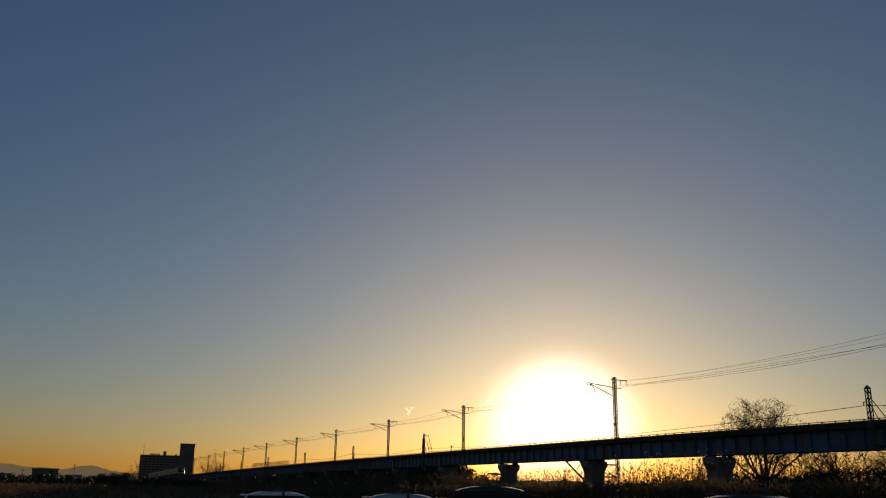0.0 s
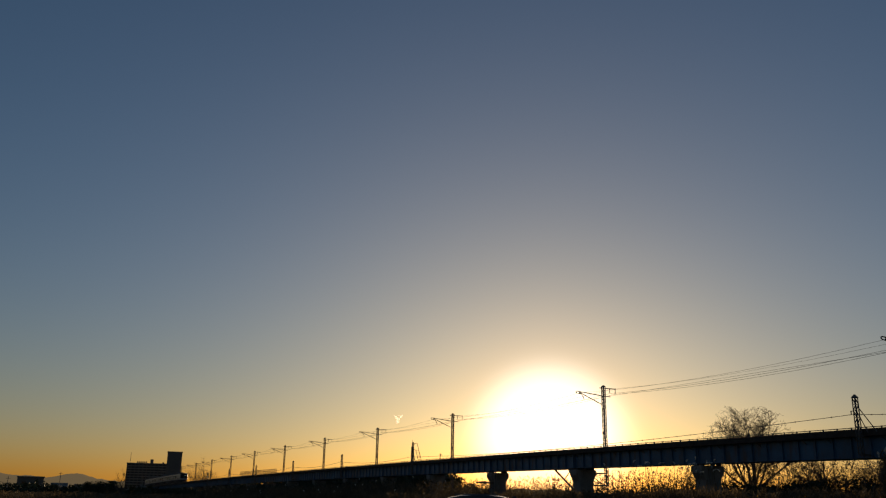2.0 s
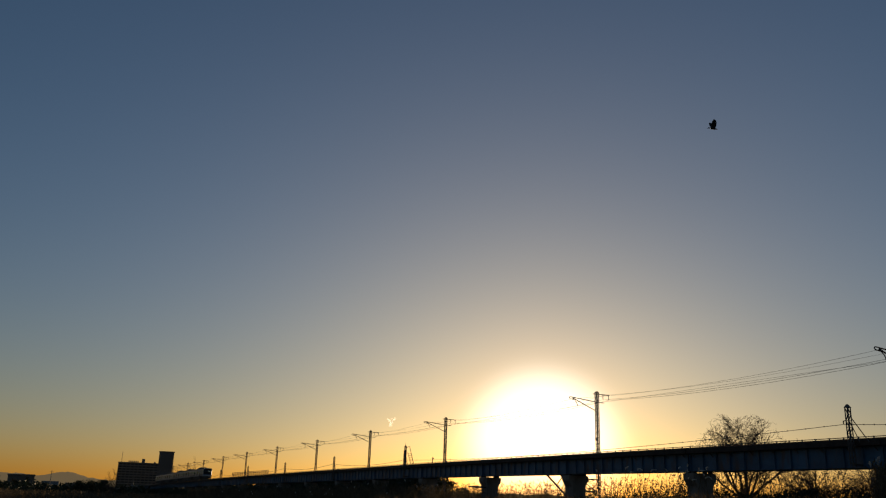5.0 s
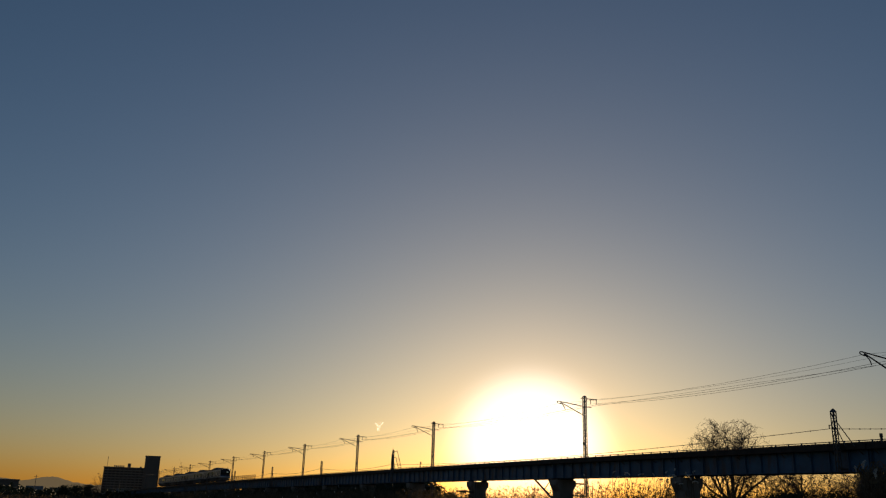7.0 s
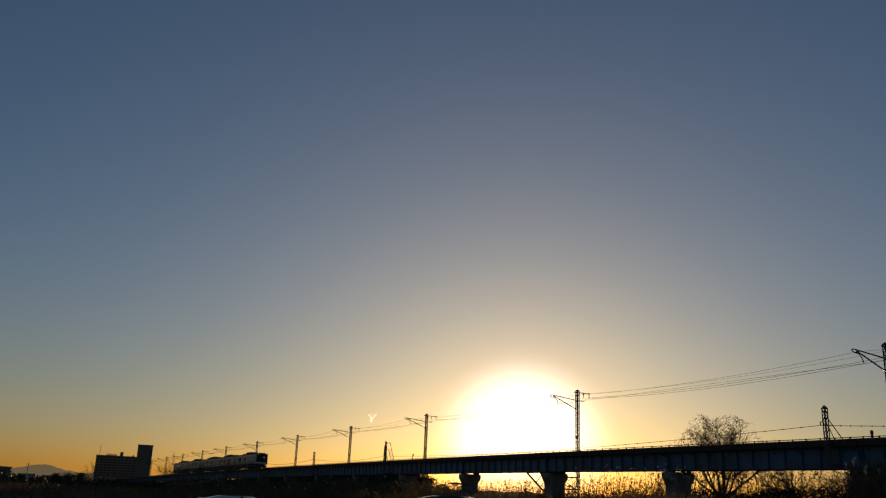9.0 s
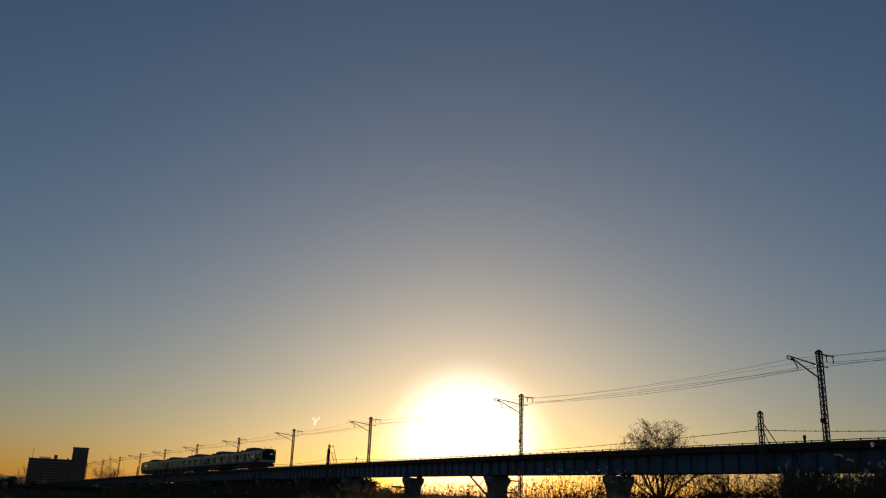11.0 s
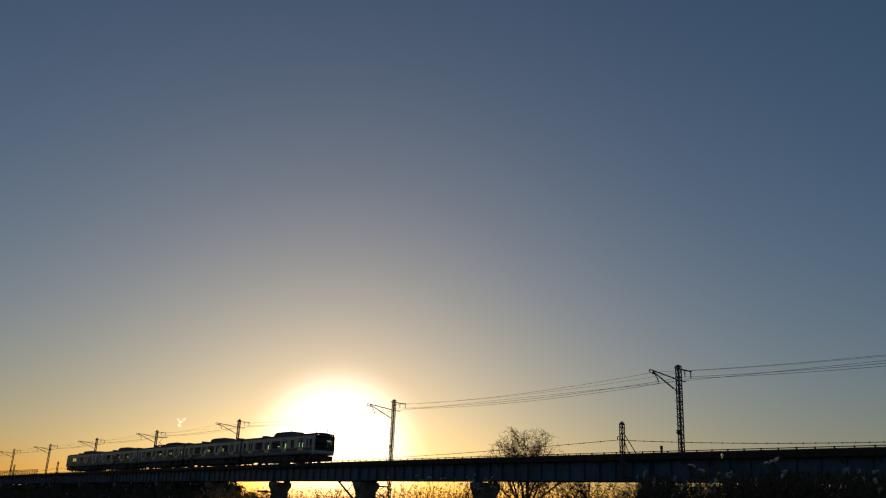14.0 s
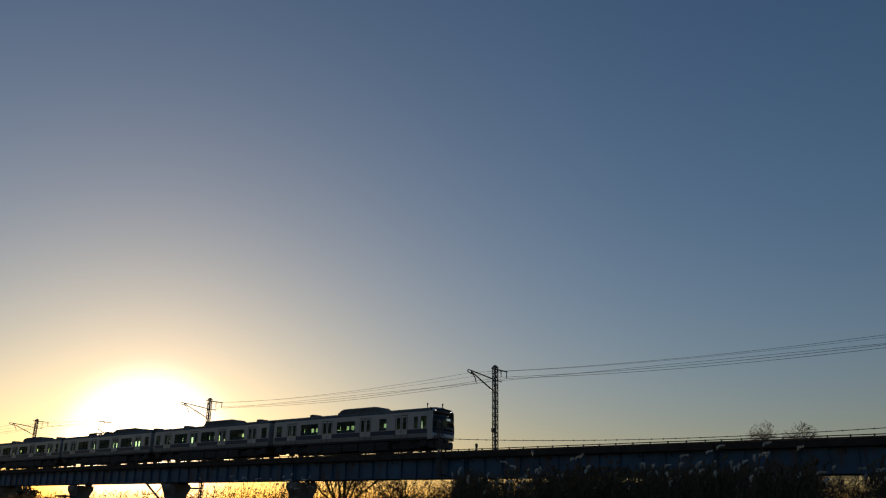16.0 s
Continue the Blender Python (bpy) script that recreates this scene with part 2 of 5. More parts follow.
def shared(name, source, parent, m):
    """Another object on the same mesh."""
    ob = new(name, source.data)
    ob.parent = parent
    ob.matrix_basis = m
    return ob


def box(bm, x0, x1, y0, y1, z0, z1, bevel=0.0):
    v = [bm.verts.new((x, y, z)) for x in (x0, x1) for y in (y0, y1) for z in (z0, z1)]
    f = [bm.faces.new([v[i] for i in q]) for q in ((0, 1, 3, 2), (4, 6, 7, 5), (0, 4, 5, 1), (2, 3, 7, 6), (0, 2, 6, 4), (1, 5, 7, 3))]
    if bevel:
        edges = list({e for q in f for e in q.edges})
        bmesh.ops.bevel(bm, geom=edges, offset=bevel, segments=2, affect="EDGES")
    return v


def tube(bm, a, b, r0, r1=None, n=6, caps=True):
    """A tapered rod from a to b."""
    a, b = Vector(a), Vector(b)
    r1 = r0 if r1 is None else r1
    d = (b - a).normalized()
    u = d.orthogonal().normalized()
    w = d.cross(u)
    rings = []
    for p, r in ((a, r0), (b, r1)):
        rings.append([bm.verts.new(p + r * (math.cos(k * math.tau / n) * u + math.sin(k * math.tau / n) * w)) for k in range(n)])
    for k in range(n):
        bm.faces.new((rings[0][k], rings[0][(k + 1) % n], rings[1][(k + 1) % n], rings[1][k]))
    if caps:
        bm.faces.new(rings[0][::-1])
        bm.faces.new(rings[1])


def bar(bm, a, b, w, h):
    """A rectangular bar from a to b, w wide and h high."""
    a, b = Vector(a), Vector(b)
    d = (b - a).normalized()
    side = d.cross(Vector((0, 0, 1)))
    side = side.normalized() if side.length > 1e-4 else Vector((1, 0, 0))
    up = side.cross(d)
    q = [(-w / 2, -h / 2), (w / 2, -h / 2), (w / 2, h / 2), (-w / 2, h / 2)]
    r = [[bm.verts.new(p + side * s + up * t) for s, t in q] for p in (a, b)]
    for k in range(4):
        bm.faces.new((r[0][k], r[0][(k + 1) % 4], r[1][(k + 1) % 4], r[1][k]))
    bm.faces.new(r[0][::-1])
    bm.faces.new(r[1])


def loft(bm, rings, cap=True):
    vs = [[bm.verts.new(p) for p in ring] for ring in rings]
    n = len(vs[0])
    for a, b in zip(vs, vs[1:]):
        for k in range(n):
            bm.faces.new((a[k], a[(k + 1) % n], b[(k + 1) % n], b[k]))
    if cap:
        bm.faces.new(vs[0][::-1])
        bm.faces.new(vs[-1])


def empty(name, m=None):
    ob = new(name)
    ob.matrix_basis = m or Matrix()
    return ob


# ---- ground ----
def ground_z(x, y):
    """Level car park, then a bank that carries the reeds on both sides of the railway."""
    d = math.hypot(x, y)
    bank = 1.1 / (1 + math.exp(min(60.0, -(y - 21) / 1.2))) * math.exp(-max(0.0, -x - 60) / 60)
    bank += 0.9 * math.exp(-((y - 66) / 14) ** 2) * math.exp(-max(0.0, -x - 150) / 80)
    fade = 1 / (1 + math.exp(min(60.0, (d - 400) / 60)))
    return bank * fade + 0.12 * noise.noise(Vector((x * 0.15, y * 0.15, 0))) * (1 if y > 19 else 0)


def make_ground():
    rs = [0, 2, 4, 6, 8, 10, 12, 14, 16, 18, 20, 22, 24, 26, 29, 32, 36, 40, 45, 50, 56, 62, 68, 75, 82, 90, 100, 115, 130, 150, 180, 220, 280, 360, 500, 800, 1500, 3000, 4600]
    n = 144
    verts, faces = [(0, 0, ground_z(0, 0))], []
    for r in rs[1:]:
        for k in range(n):
            a = k * math.tau / n
            x, y = r * math.cos(a), r * math.sin(a)
            verts.append((x, y, ground_z(x, y)))
    for k in range(n):
        faces.append((0, 1 + k, 1 + (k + 1) % n))
    for i in range(len(rs) - 2):
        a, b = 1 + i * n, 1 + (i + 1) * n
        for k in range(n):
            faces.append((a + k, b + k, b + (k + 1) % n, a + (k + 1) % n))
    g = part("ground", (verts, [], faces), GROUND, smooth=True)
    tagged(g, "dark dry riverside ground with trodden earth", "ground", kind="structure")


make_ground()
bm = bmesh.new()
box(bm, -60, 30, -12, 18.2, -0.2, 0.03)
tagged(part("pavement", bm, ASPHALT), "old grey asphalt of a small car park", "pavement", kind="structure")

# ---- railway bridge ----
TRACK_Y, PIER_0, SPAN = 54.3, -61.6, 20.1


def rail_z(s):
    d = -135 - s
    return EYE + 5.78 - (3.9e-5 * d * d if d < 0 else 0.00103 * d + 2.1e-5 * d * d)


def bend(s):
    """Sideways shift of the line where it curves gently towards the flats."""
    d = max(0.0, -120 - s)
    return -d * d / 6000 if d < 80 else -80 * 80 / 6000 - (d - 80) * 80 / 3000


def heading(s):
    return math.degrees(math.atan(min(80.0, max(0.0, -120 - s)) / 3000))


def make_span():
    """One plate-girder span with its track, from x = 0 to SPAN; z = 0 is the rail's top."""
    span = empty("girder_span")
    L, top, low = SPAN - 0.06, -0.37, -2.12
    for name, y in (("near_girder", -0.95), ("far_girder", 0.95)):
        bm = bmesh.new()
        box(bm, 0.04, L, y - 0.012, y + 0.012, low, top)
        web = part(name, bm, BLUE_PAINT, span)
        for fl, z0, z1 in (("top_flange", top - 0.035, top), ("bottom_flange", low, low + 0.035)):
            bm = bmesh.new()
            box(bm, 0.03, L + 0.01, y - 0.19, y + 0.19, z0, z1, 0.006)
            part(fl, bm, BLUE_PAINT, web)
        first = None
        side = -1 if y < 0 else 1
        for k in range(13):
            x = 0.12 + k * (L - 0.24) / 12
            if not first:
                bm = bmesh.new()
                y0, y1 = sorted((side * 0.013, side * 0.16))
                box(bm, -0.012, 0.012, y0, y1, low + 0.036, top - 0.036)
                box(bm, -0.05, 0.05, sorted((side * 0.013, side * 0.03))[0], sorted((side * 0.013, side * 0.03))[1], low + 0.036, top - 0.036)
                first = part("stiffener", bm, BLUE_PAINT, web)
                first.matrix_basis = pose(x, y, 0)
            else:
                shared("stiffener", first, web, pose(x, y, 0))
    first = None
    for k in range(7):
        x = 0.3 + k * (L - 0.6) / 6
        if first:
            shared("cross_frame", first, span, pose(x, 0, 0))
            continue
        bm = bmesh.new()
        bar(bm, (0, -0.93, top - 0.15), (0, 0.93, low + 0.15), 0.08, 0.08)
        bar(bm, (0, -0.93, low + 0.15), (0, 0.93, top - 0.15), 0.08, 0.08)
        bar(bm, (0, -0.93, low + 0.1), (0, 0.93, low + 0.1), 0.1, 0.1)
        first = part("cross_frame", bm, BLUE_PAINT, span)
        first.matrix_basis = pose(x, 0, 0)
    bm = bmesh.new()
    n = 34
    box(bm, -0.1, 0.1, -1.2, 1.25, -0.366, -0.155)
    sleeper = part("sleeper", bm, TIMBER, span)
    for k in range(n):
        m = pose(0.3 + k * (L - 0.6) / (n - 1), -0.12 * random.random(), 0, 0, 0, random.uniform(-0.6, 0.6))
        if k:
            shared("sleeper", sleeper, span, m)
        else:
            sleeper.matrix_basis = m
    for y in (-0.57, 0.5):
        bm = bmesh.new()
        box(bm, 0.0, SPAN, y, y + 0.065, -0.04, 0.0, 0.01)
        box(bm, 0.0, SPAN, y + 0.022, y + 0.043, -0.13, -0.04)
        box(bm, 0.0, SPAN, y - 0.03, y + 0.095, -0.152, -0.13)
        part("rail", bm, RAIL, span)
    # trough made deeper and dark so it takes in the sleepers' shadow too
    bm = bmesh.new()
    box(bm, 0.02, L, -1.46, -1.2, -0.6, -0.19, 0.01)
    part("cable_trough", bm, TIMBER, span)
    bm = bmesh.new()
    tube(bm, (0.0, -1.36, 0.01), (SPAN, -1.36, 0.01), 0.03, n=6)
    part("service_pipe", bm, STEEL, span)
    first = None
    for k in range(16):
        x = 0.5 + k * (L - 1.0) / 15
        if first:
            shared("pipe_bracket", first, span, pose(x, 0, 0))
            continue
        bm = bmesh.new()
        box(bm, -0.03, 0.03, -1.4, -1.32, -0.19, -0.01)
        box(bm, -0.06, 0.06, -1.41, -1.31, -0.025, 0.05)
        first = part("pipe_bracket", bm, STEEL, span)
        first.matrix_basis = pose(x, 0, 0)
    first = None
    for k in range(9):
        x = 0.6 + k * (L - 1.2) / 8
        if first:
            shared("trough_bracket", first, span, pose(x, 0, 0))
            continue
        bm = bmesh.new()
        bar(bm, (0, -1.4, -0.62), (0, -0.96, -0.95), 0.05, 0.05)
        first = part("trough_bracket", bm, STEEL, span)
        first.matrix_basis = pose(x, 0, 0)
    return tagged(span, "blue-painted riveted plate girder span carrying railway track", "bridge span", "bridge spans")


def span_pose(x0):
    a, b = rail_z(x0), rail_z(x0 + SPAN)
    return pose(x0, TRACK_Y + bend(x0), a, 0, -math.degrees(math.atan2(b - a, SPAN)), math.degrees(math.atan2(bend(x0 + SPAN) - bend(x0), SPAN)))


def make_pier():
    """A slender hammerhead pier; z = 0 is the rail's top."""
    pier = empty("bridge_pier")
    bm = bmesh.new()
    prof = [(-1.3, -2.28), (1.3, -2.28), (1.3, -2.85), (0.82, -3.45), (0.82, -8.5), (-0.82, -8.5), (-0.82, -3.45), (-1.3, -2.85)]
    loft(bm, [[(x, y, z) for y, z in prof] for x in (-0.72, 0.72)])
    bmesh.ops.bevel(bm, geom=list(bm.edges), offset=0.05, segments=2, affect="EDGES")
    part("column", bm, CONCRETE, pier)
    for x in (-0.38, 0.38):
        for y in (-0.95, 0.95):
            bm = bmesh.new()
            box(bm, x - 0.16, x + 0.16, y - 0.18, y + 0.18, -2.284, -2.122, 0.02)
            part("bearing", bm, UNDERFRAME, pier)
    return tagged(pier, "grey concrete hammerhead pier under the girders", "bridge pier", "bridge piers")


def make_bridge():
    first = make_span()
    first.matrix_basis = span_pose(PIER_0)
    for k in range(-29, 6):
        if k:
            copy_thing(first, span_pose(PIER_0 + k * SPAN))
    pier = make_pier()
    pier.matrix_basis = pose(PIER_0, TRACK_Y, rail_z(PIER_0))
    for k in range(-29, 7):
        if k:
            x = PIER_0 + k * SPAN
            copy_thing(pier, pose(x, TRACK_Y + bend(x), rail_z(x), 0, 0, heading(x)))


make_bridge()


def pier_frame(x, kind):
    """Small steelwork on a pier; z = 0 is the rail's top."""
    ob = empty("pier_steelwork", pose(x, TRACK_Y, rail_z(x)))
    bm = bmesh.new()
    if kind == "bracket":
        for dx in (-0.45, 0.45):
            bar(bm, (dx, -0.8, -3.6), (dx, -2.9, -3.55), 0.12, 0.16)
            bar(bm, (dx, -0.8, -4.35), (dx, -2.3, -3.66), 0.1, 0.1)
        part("beam", bm, STEEL, ob)
        bm = bmesh.new()
        box(bm, -0.6, 0.6, -2.9, -1.35, -3.47, -3.43)
        part("walkway", bm, STEEL, ob)
        bm = bmesh.new()
        tube(bm, (1.1, -0.9, -2.2), (1.1, -0.9, -8.2), 0.07, n=8)
        part("drain_pipe", bm, STEEL, ob)
    else:
        for dy in (-0.95, 0.95):
            bar(bm, (-4.4, dy, -2.192), (-0.6, dy, -2.192), 0.12, 0.14)
        part("beam", bm, STEEL, ob)
        bm = bmesh.new()
        for dy in (-0.95, 0.95):
            bar(bm, (-4.2, dy, -2.25), (-0.6, dy * 0.8, -4.5), 0.16, 0.16)
            bar(bm, (-2.4, dy, -3.36), (-0.9, dy, -2.25), 0.08, 0.08)
        part("brace", bm, STEEL, ob)
    tagged(ob, "dark steel maintenance bracket with braces on a concrete pier", "bracket", "pier brackets")


pier_frame(PIER_0 - SPAN, "brace")
pier_frame(PIER_0 - 2 * SPAN, "bracket")

# ---- catenary masts, wires, signals ----
MASTS = [-1.8, -41.8, -81.8, -122.9, -156.6, -189.7, -222.4, -254.6, -285.3, -316.5, -346.5, -379.5, -412.5, -445.5, -478.5]
MAST_Y = 57.5


def lattice(bm, x, y, z0, z1, w, step, leg=0.08, thin=0.05):
    """A square lattice column."""
    h = w / 2
    for sx in (-h, h):
        for sy in (-h, h):
            box(bm, x + sx - leg / 2, x + sx + leg / 2, y + sy - leg / 2, y + sy + leg / 2, z0, z1)
    n = max(2, round((z1 - z0) / step))
    for k in range(n):
        a, b = z0 + (z1 - z0) * k / n, z0 + (z1 - z0) * (k + 1) / n
        s = 1 if k % 2 else -1
        for o in (-h, h):
            bar(bm, (x - s * h, y + o, a), (x + s * h, y + o, b), thin, thin)
            bar(bm, (x + o, y - s * h, a), (x + o, y + s * h, b), thin, thin)
        bar(bm, (x - h, y - h, b), (x + h, y - h, b), thin, thin)
        bar(bm, (x - h, y + h, b), (x + h, y + h, b), thin, thin)


def insulator(bm, a, b, r=0.07, n=5):
    a, b = Vector(a), Vector(b)
    tube(bm, a, b, 0.03)
    for k in range(n):
        p, q = a.lerp(b, (k + 0.25) / n), a.lerp(b, (k + 0.6) / n)
        tube(bm, p, q, r, r * 0.55, 8)


def make_mast():
    """z = 0 is the rail's top at the mast; y = 0 the mast's axis; the track lies at y = -3.2."""
    mast = empty("catenary_mast")
    bm = bmesh.new()
    lattice(bm, 0, 0, -9.0, 7.15, 0.31, 0.33, 0.068, 0.042)
    part("lattice_column", bm, STEEL, mast)
    bm = bmesh.new()
    loft(bm, [[(sx * 0.22, sy * 0.22, 7.151) for sx, sy in ((-1, -1), (1, -1), (1, 1), (-1, 1))], [(sx * 0.07, sy * 0.07, 7.33) for sx, sy in ((-1, -1), (1, -1), (1, 1), (-1, 1))]])
    part("cap", bm, STEEL, mast)
    arm = empty("cantilever")
    arm.parent = mast
    bm = bmesh.new()
    tube(bm, (0, -0.75, 6.15), (0, -3.55, 6.42), 0.06, 0.05)
    tube(bm, (0, -0.75, 5.3), (0, -3.3, 6.32), 0.06, 0.05)
    loop = [(0, -3.55, 6.42), (0, -3.7, 6.42), (0, -3.78, 6.36), (0, -3.77, 6.28), (0, -3.68, 6.22), (0, -3.25, 6.14)]
    for a, b in zip(loop, loop[1:]):
        tube(bm, a, b, 0.042)
    part("bracket_tube", bm, STEEL, arm)
    bm = bmesh.new()
    sweep = [(0, -3.35, 6.25), (0.02, -3.05, 6.08), (0.05, -2.85, 5.85), (0.06, -2.72, 5.5)]
    for a, b in zip(sweep, sweep[1:]):
        tube(bm, a, b, 0.04)
    part("steady_arm", bm, STEEL, arm)
    bm = bmesh.new()
    insulator(bm, (0, -0.24, 6.1), (0, -0.75, 6.15))
    insulator(bm, (0, -0.24, 5.1), (0, -0.75, 5.3))
    part("insulator", bm, PORCELAIN, arm)
    bm = bmesh.new()
    bar(bm, (0, -0.5, 7.0), (0, 1.75, 7.0), 0.09, 0.09)
    bar(bm, (0, -0.3, 6.05), (0, 0.95, 6.05), 0.07, 0.07)
    part("feeder_bracket", bm, STEEL, mast)
    for y in (0.85, 1.65):
        bm = bmesh.new()
        insulator(bm, (0, y, 6.95), (0, y, 6.45))
        part("insulator", bm, PORCELAIN, mast)
    bm = bmesh.new()
    for z in (-2.6, -3.9):
        bar(bm, (-0.2, -0.2, z), (-0.2, -2.3, z), 0.12, 0.14)
        bar(bm, (0.2, -0.2, z), (0.2, -2.3, z), 0.12, 0.14)
    bar(bm, (-0.2, -0.2, -3.9), (-0.2, -2.3, -2.6), 0.08, 0.08)
    part("support_beam", bm, STEEL, mast)
    bm = bmesh.new()
    for k in range(26):
        z = -1.2 + 0.31 * k
        tube(bm, (0.15 if k % 2 else -0.15, -0.19, z), (0.33 if k % 2 else -0.33, -0.19, z), 0.014, n=4)
    part("step_irons", bm, STEEL, mast)
    bm = bmesh.new()
    box(bm, -0.34, -0.17, -0.14, 0.14, 1.75, 2.1, 0.03)
    part("switch_box", bm, CABBLACK, mast)
    return tagged(mast, "steel lattice catenary mast beside the railway bridge", "catenary mast", "catenary masts")


def curve_wire(name, pts, r, mat, label, category, group=""):
    cu = bpy.data.curves.new(name, "CURVE")
    cu.dimensions, cu.bevel_depth, cu.bevel_resolution = "3D", r, 1
    sp = cu.splines.new("POLY")
    sp.points.add(len(pts) - 1)
    for p, q in zip(sp.points, pts):
        p.co = (*q, 1)
    cu.materials.append(mat)
    return tagged(new(name, cu), label, category, group)


def sag(a, b, drop, n=16):
    a, b = Vector(a), Vector(b)
    return [a.lerp(b, k / n) - Vector((0, 0, drop * 4 * (k / n) * (1 - k / n))) for k in range(n + 1)]


def make_masts():
    first = make_mast()
    first.matrix_basis = pose(MASTS[0], MAST_Y, rail_z(MASTS[0]))
    for x in MASTS[1:]:
        copy_thing(first, pose(x, MAST_Y + bend(x), rail_z(x), 0, 0, heading(x)))
    spots = [MASTS[0] + 40] + MASTS
    lines = {"contact_wire": (TRACK_Y, 5.35, 0.0, 0.011), "messenger_wire": (TRACK_Y, 6.27, 0.57, 0.011),
             "feeder_wire": (MAST_Y + 0.85, 6.43, 0.5, 0.014), "return_wire": (MAST_Y + 1.65, 6.43, 0.55, 0.014), "earth_wire": (MAST_Y + 1.2, 6.98, 0.5, 0.009)}
    for name, (y, z, drop, r) in lines.items():
        pts = []
        for a, b in zip(spots, spots[1:]):
            seg = sag((a, y + bend(a), rail_z(a) + z), (b, y + bend(b), rail_z(b) + z), drop * ((b - a) / 40) ** 2)
            pts += seg if not pts else seg[1:]
        curve_wire(name, pts, r, CABLE, "thin dark overhead wire strung from mast to mast", "overhead wire", "overhead wires")


make_masts()

POSTS = [(-3.0, 1.75), (-43.7, 2.35), (-127.4, 1.7), (-162.7, 2.4), (-196.9, 2.3), (-231.4, 2.4), (-264.2, 2.3), (-296.1, 2.2)]


def make_post(x, h, ladder, off=-1.72):
    """A lattice cable post clamped to the near girder, with a raking stay."""
    base = rail_z(x)
    post = empty("cable_post", pose(x, TRACK_Y + off + bend(x), base, 0, 0, heading(x)))
    bm = bmesh.new()
    lattice(bm, 0, 0, -2.1, h - 0.25, 0.26, 0.45, 0.055, 0.042)
    part("lattice_column", bm, STEEL, post)
    bm = bmesh.new()
    loft(bm, [[(sx * 0.19, sy * 0.19, h - 0.249) for sx, sy in ((-1, -1), (1, -1), (1, 1), (-1, 1))], [(sx * 0.04, sy * 0.04, h) for sx, sy in ((-1, -1), (1, -1), (1, 1), (-1, 1))]])
    part("cap", bm, STEEL, post)
    bm = bmesh.new()
    tube(bm, (0.15, 0, h * 0.62), (1.5, 0, -0.4), 0.035)
    tube(bm, (0.15, 0, h * 0.4), (0.75, 0, -0.4), 0.03)
    part("stay", bm, STEEL, post)
    bm = bmesh.new()
    reach = 0.75 if off < 0 else -1.0
    for z in (-0.6, -1.9):
        bar(bm, (-0.1, 0.0, z), (-0.1, reach, z), 0.08, 0.1)
        bar(bm, (0.1, 0.0, z), (0.1, reach, z), 0.08, 0.1)
    part("clamp", bm, STEEL, post)
    bm = bmesh.new()
    bar(bm, (-0.12, -0.05, h * 0.5), (-0.45, -0.05, h * 0.5), 0.05, 0.05)
    insulator(bm, (-0.42, -0.05, h * 0.5), (-0.42, -0.05, h * 0.5 - 0.25), 0.06, 3)
    part("cable_hook", bm, STEEL, post)
    if ladder:
        bm = bmesh.new()
        head, foot = Vector((0.1, 0.1, h * 0.95)), Vector((0.3, 1.15, -0.3))
        wide = Vector((0.2, 0.5, 0))
        tube(bm, head + wide, foot + wide, 0.045)
        tube(bm, head.lerp(foot, 0.3), foot, 0.045)
        for k in range(4, 12):
            p = head.lerp(foot, k / 12)
            tube(bm, p, p + wide, 0.03)
        tube(bm, (0.05, 0, h * 0.88), head + wide, 0.04)
        tube(bm, (0.05, 0, h * 0.62), head.lerp(foot, 0.3), 0.04)
        part("ladder", bm, STEEL, post)
        bm = bmesh.new()
        box(bm, -0.3, -0.14, -0.2, 0.2, h * 0.52, h * 0.78, 0.04)
        tube(bm, (-0.2, 0, h * 0.95), (-0.2, 0, h + 0.3), 0.03)
        part("signal_head", bm, CABBLACK, post, "black signal head seen from behind")
        tagged(post, "steel signal post with ladder on the girder", "signal post", "cable posts")
    else:
        tagged(post, "short steel lattice post carrying a cable on the girder", "cable post", "cable posts")


for x, h in POSTS:
    make_post(x, h, False)
make_post(-136.1, 3.5, True, 2.0)
for (a, ha), (b, hb) in zip(POSTS, POSTS[1:]):
    y = TRACK_Y - 1.77
    drop = {-3.0: 0.6, -43.7: 0.65}.get(a, 0.55)
    pts = sag((a - 0.42, y + bend(a), rail_z(a) + ha * 0.5 - 0.25), (b - 0.42, y + bend(b), rail_z(b) + hb * 0.5 - 0.25), drop, 24)
    cable = curve_wire("hung_cable", pts, 0.022, CABLE, "black cable lashed under a messenger strand", "cable", "hung cables")
    bm = bmesh.new()
    for k in range(1, 24 * 2):
        p = pts[k // 2] if k % 2 == 0 else (pts[k // 2] + pts[k // 2 + 1]) / 2
        box(bm, p.x - 0.02, p.x + 0.02, p.y - 0.02, p.y + 0.02, p.z - 0.05, p.z + 0.05)
    tagged(part("cable_lashing", bm, CABLE, cable), kind="stuff")
# small relay mast beside the track
bm = bmesh.new()
bar(bm, (0, 0, -0.4), (0, 0, 0.75), 0.09, 0.09)
box(bm, -0.02, 0.4, -0.06, 0.06, 0.45, 0.62, 0.02)
relay = part("track_marker", bm, STEEL)
relay.matrix_basis = pose(-117.5, TRACK_Y - 1.33, rail_z(-117.5))
tagged(relay, "small steel marker post beside the track", "marker post")
bm = bmesh.new()
bar(bm, (0, 0, -0.4), (0, 0, 0.42), 0.12, 0.12)
box(bm, -0.09, 0.09, -0.08, 0.08, 0.15, 0.42, 0.02)
relay = part("track_marker", bm, STEEL)
relay.matrix_basis = pose(-40.3, TRACK_Y - 1.33, rail_z(-40.3))
tagged(relay, "small steel marker post beside the track", "marker post")


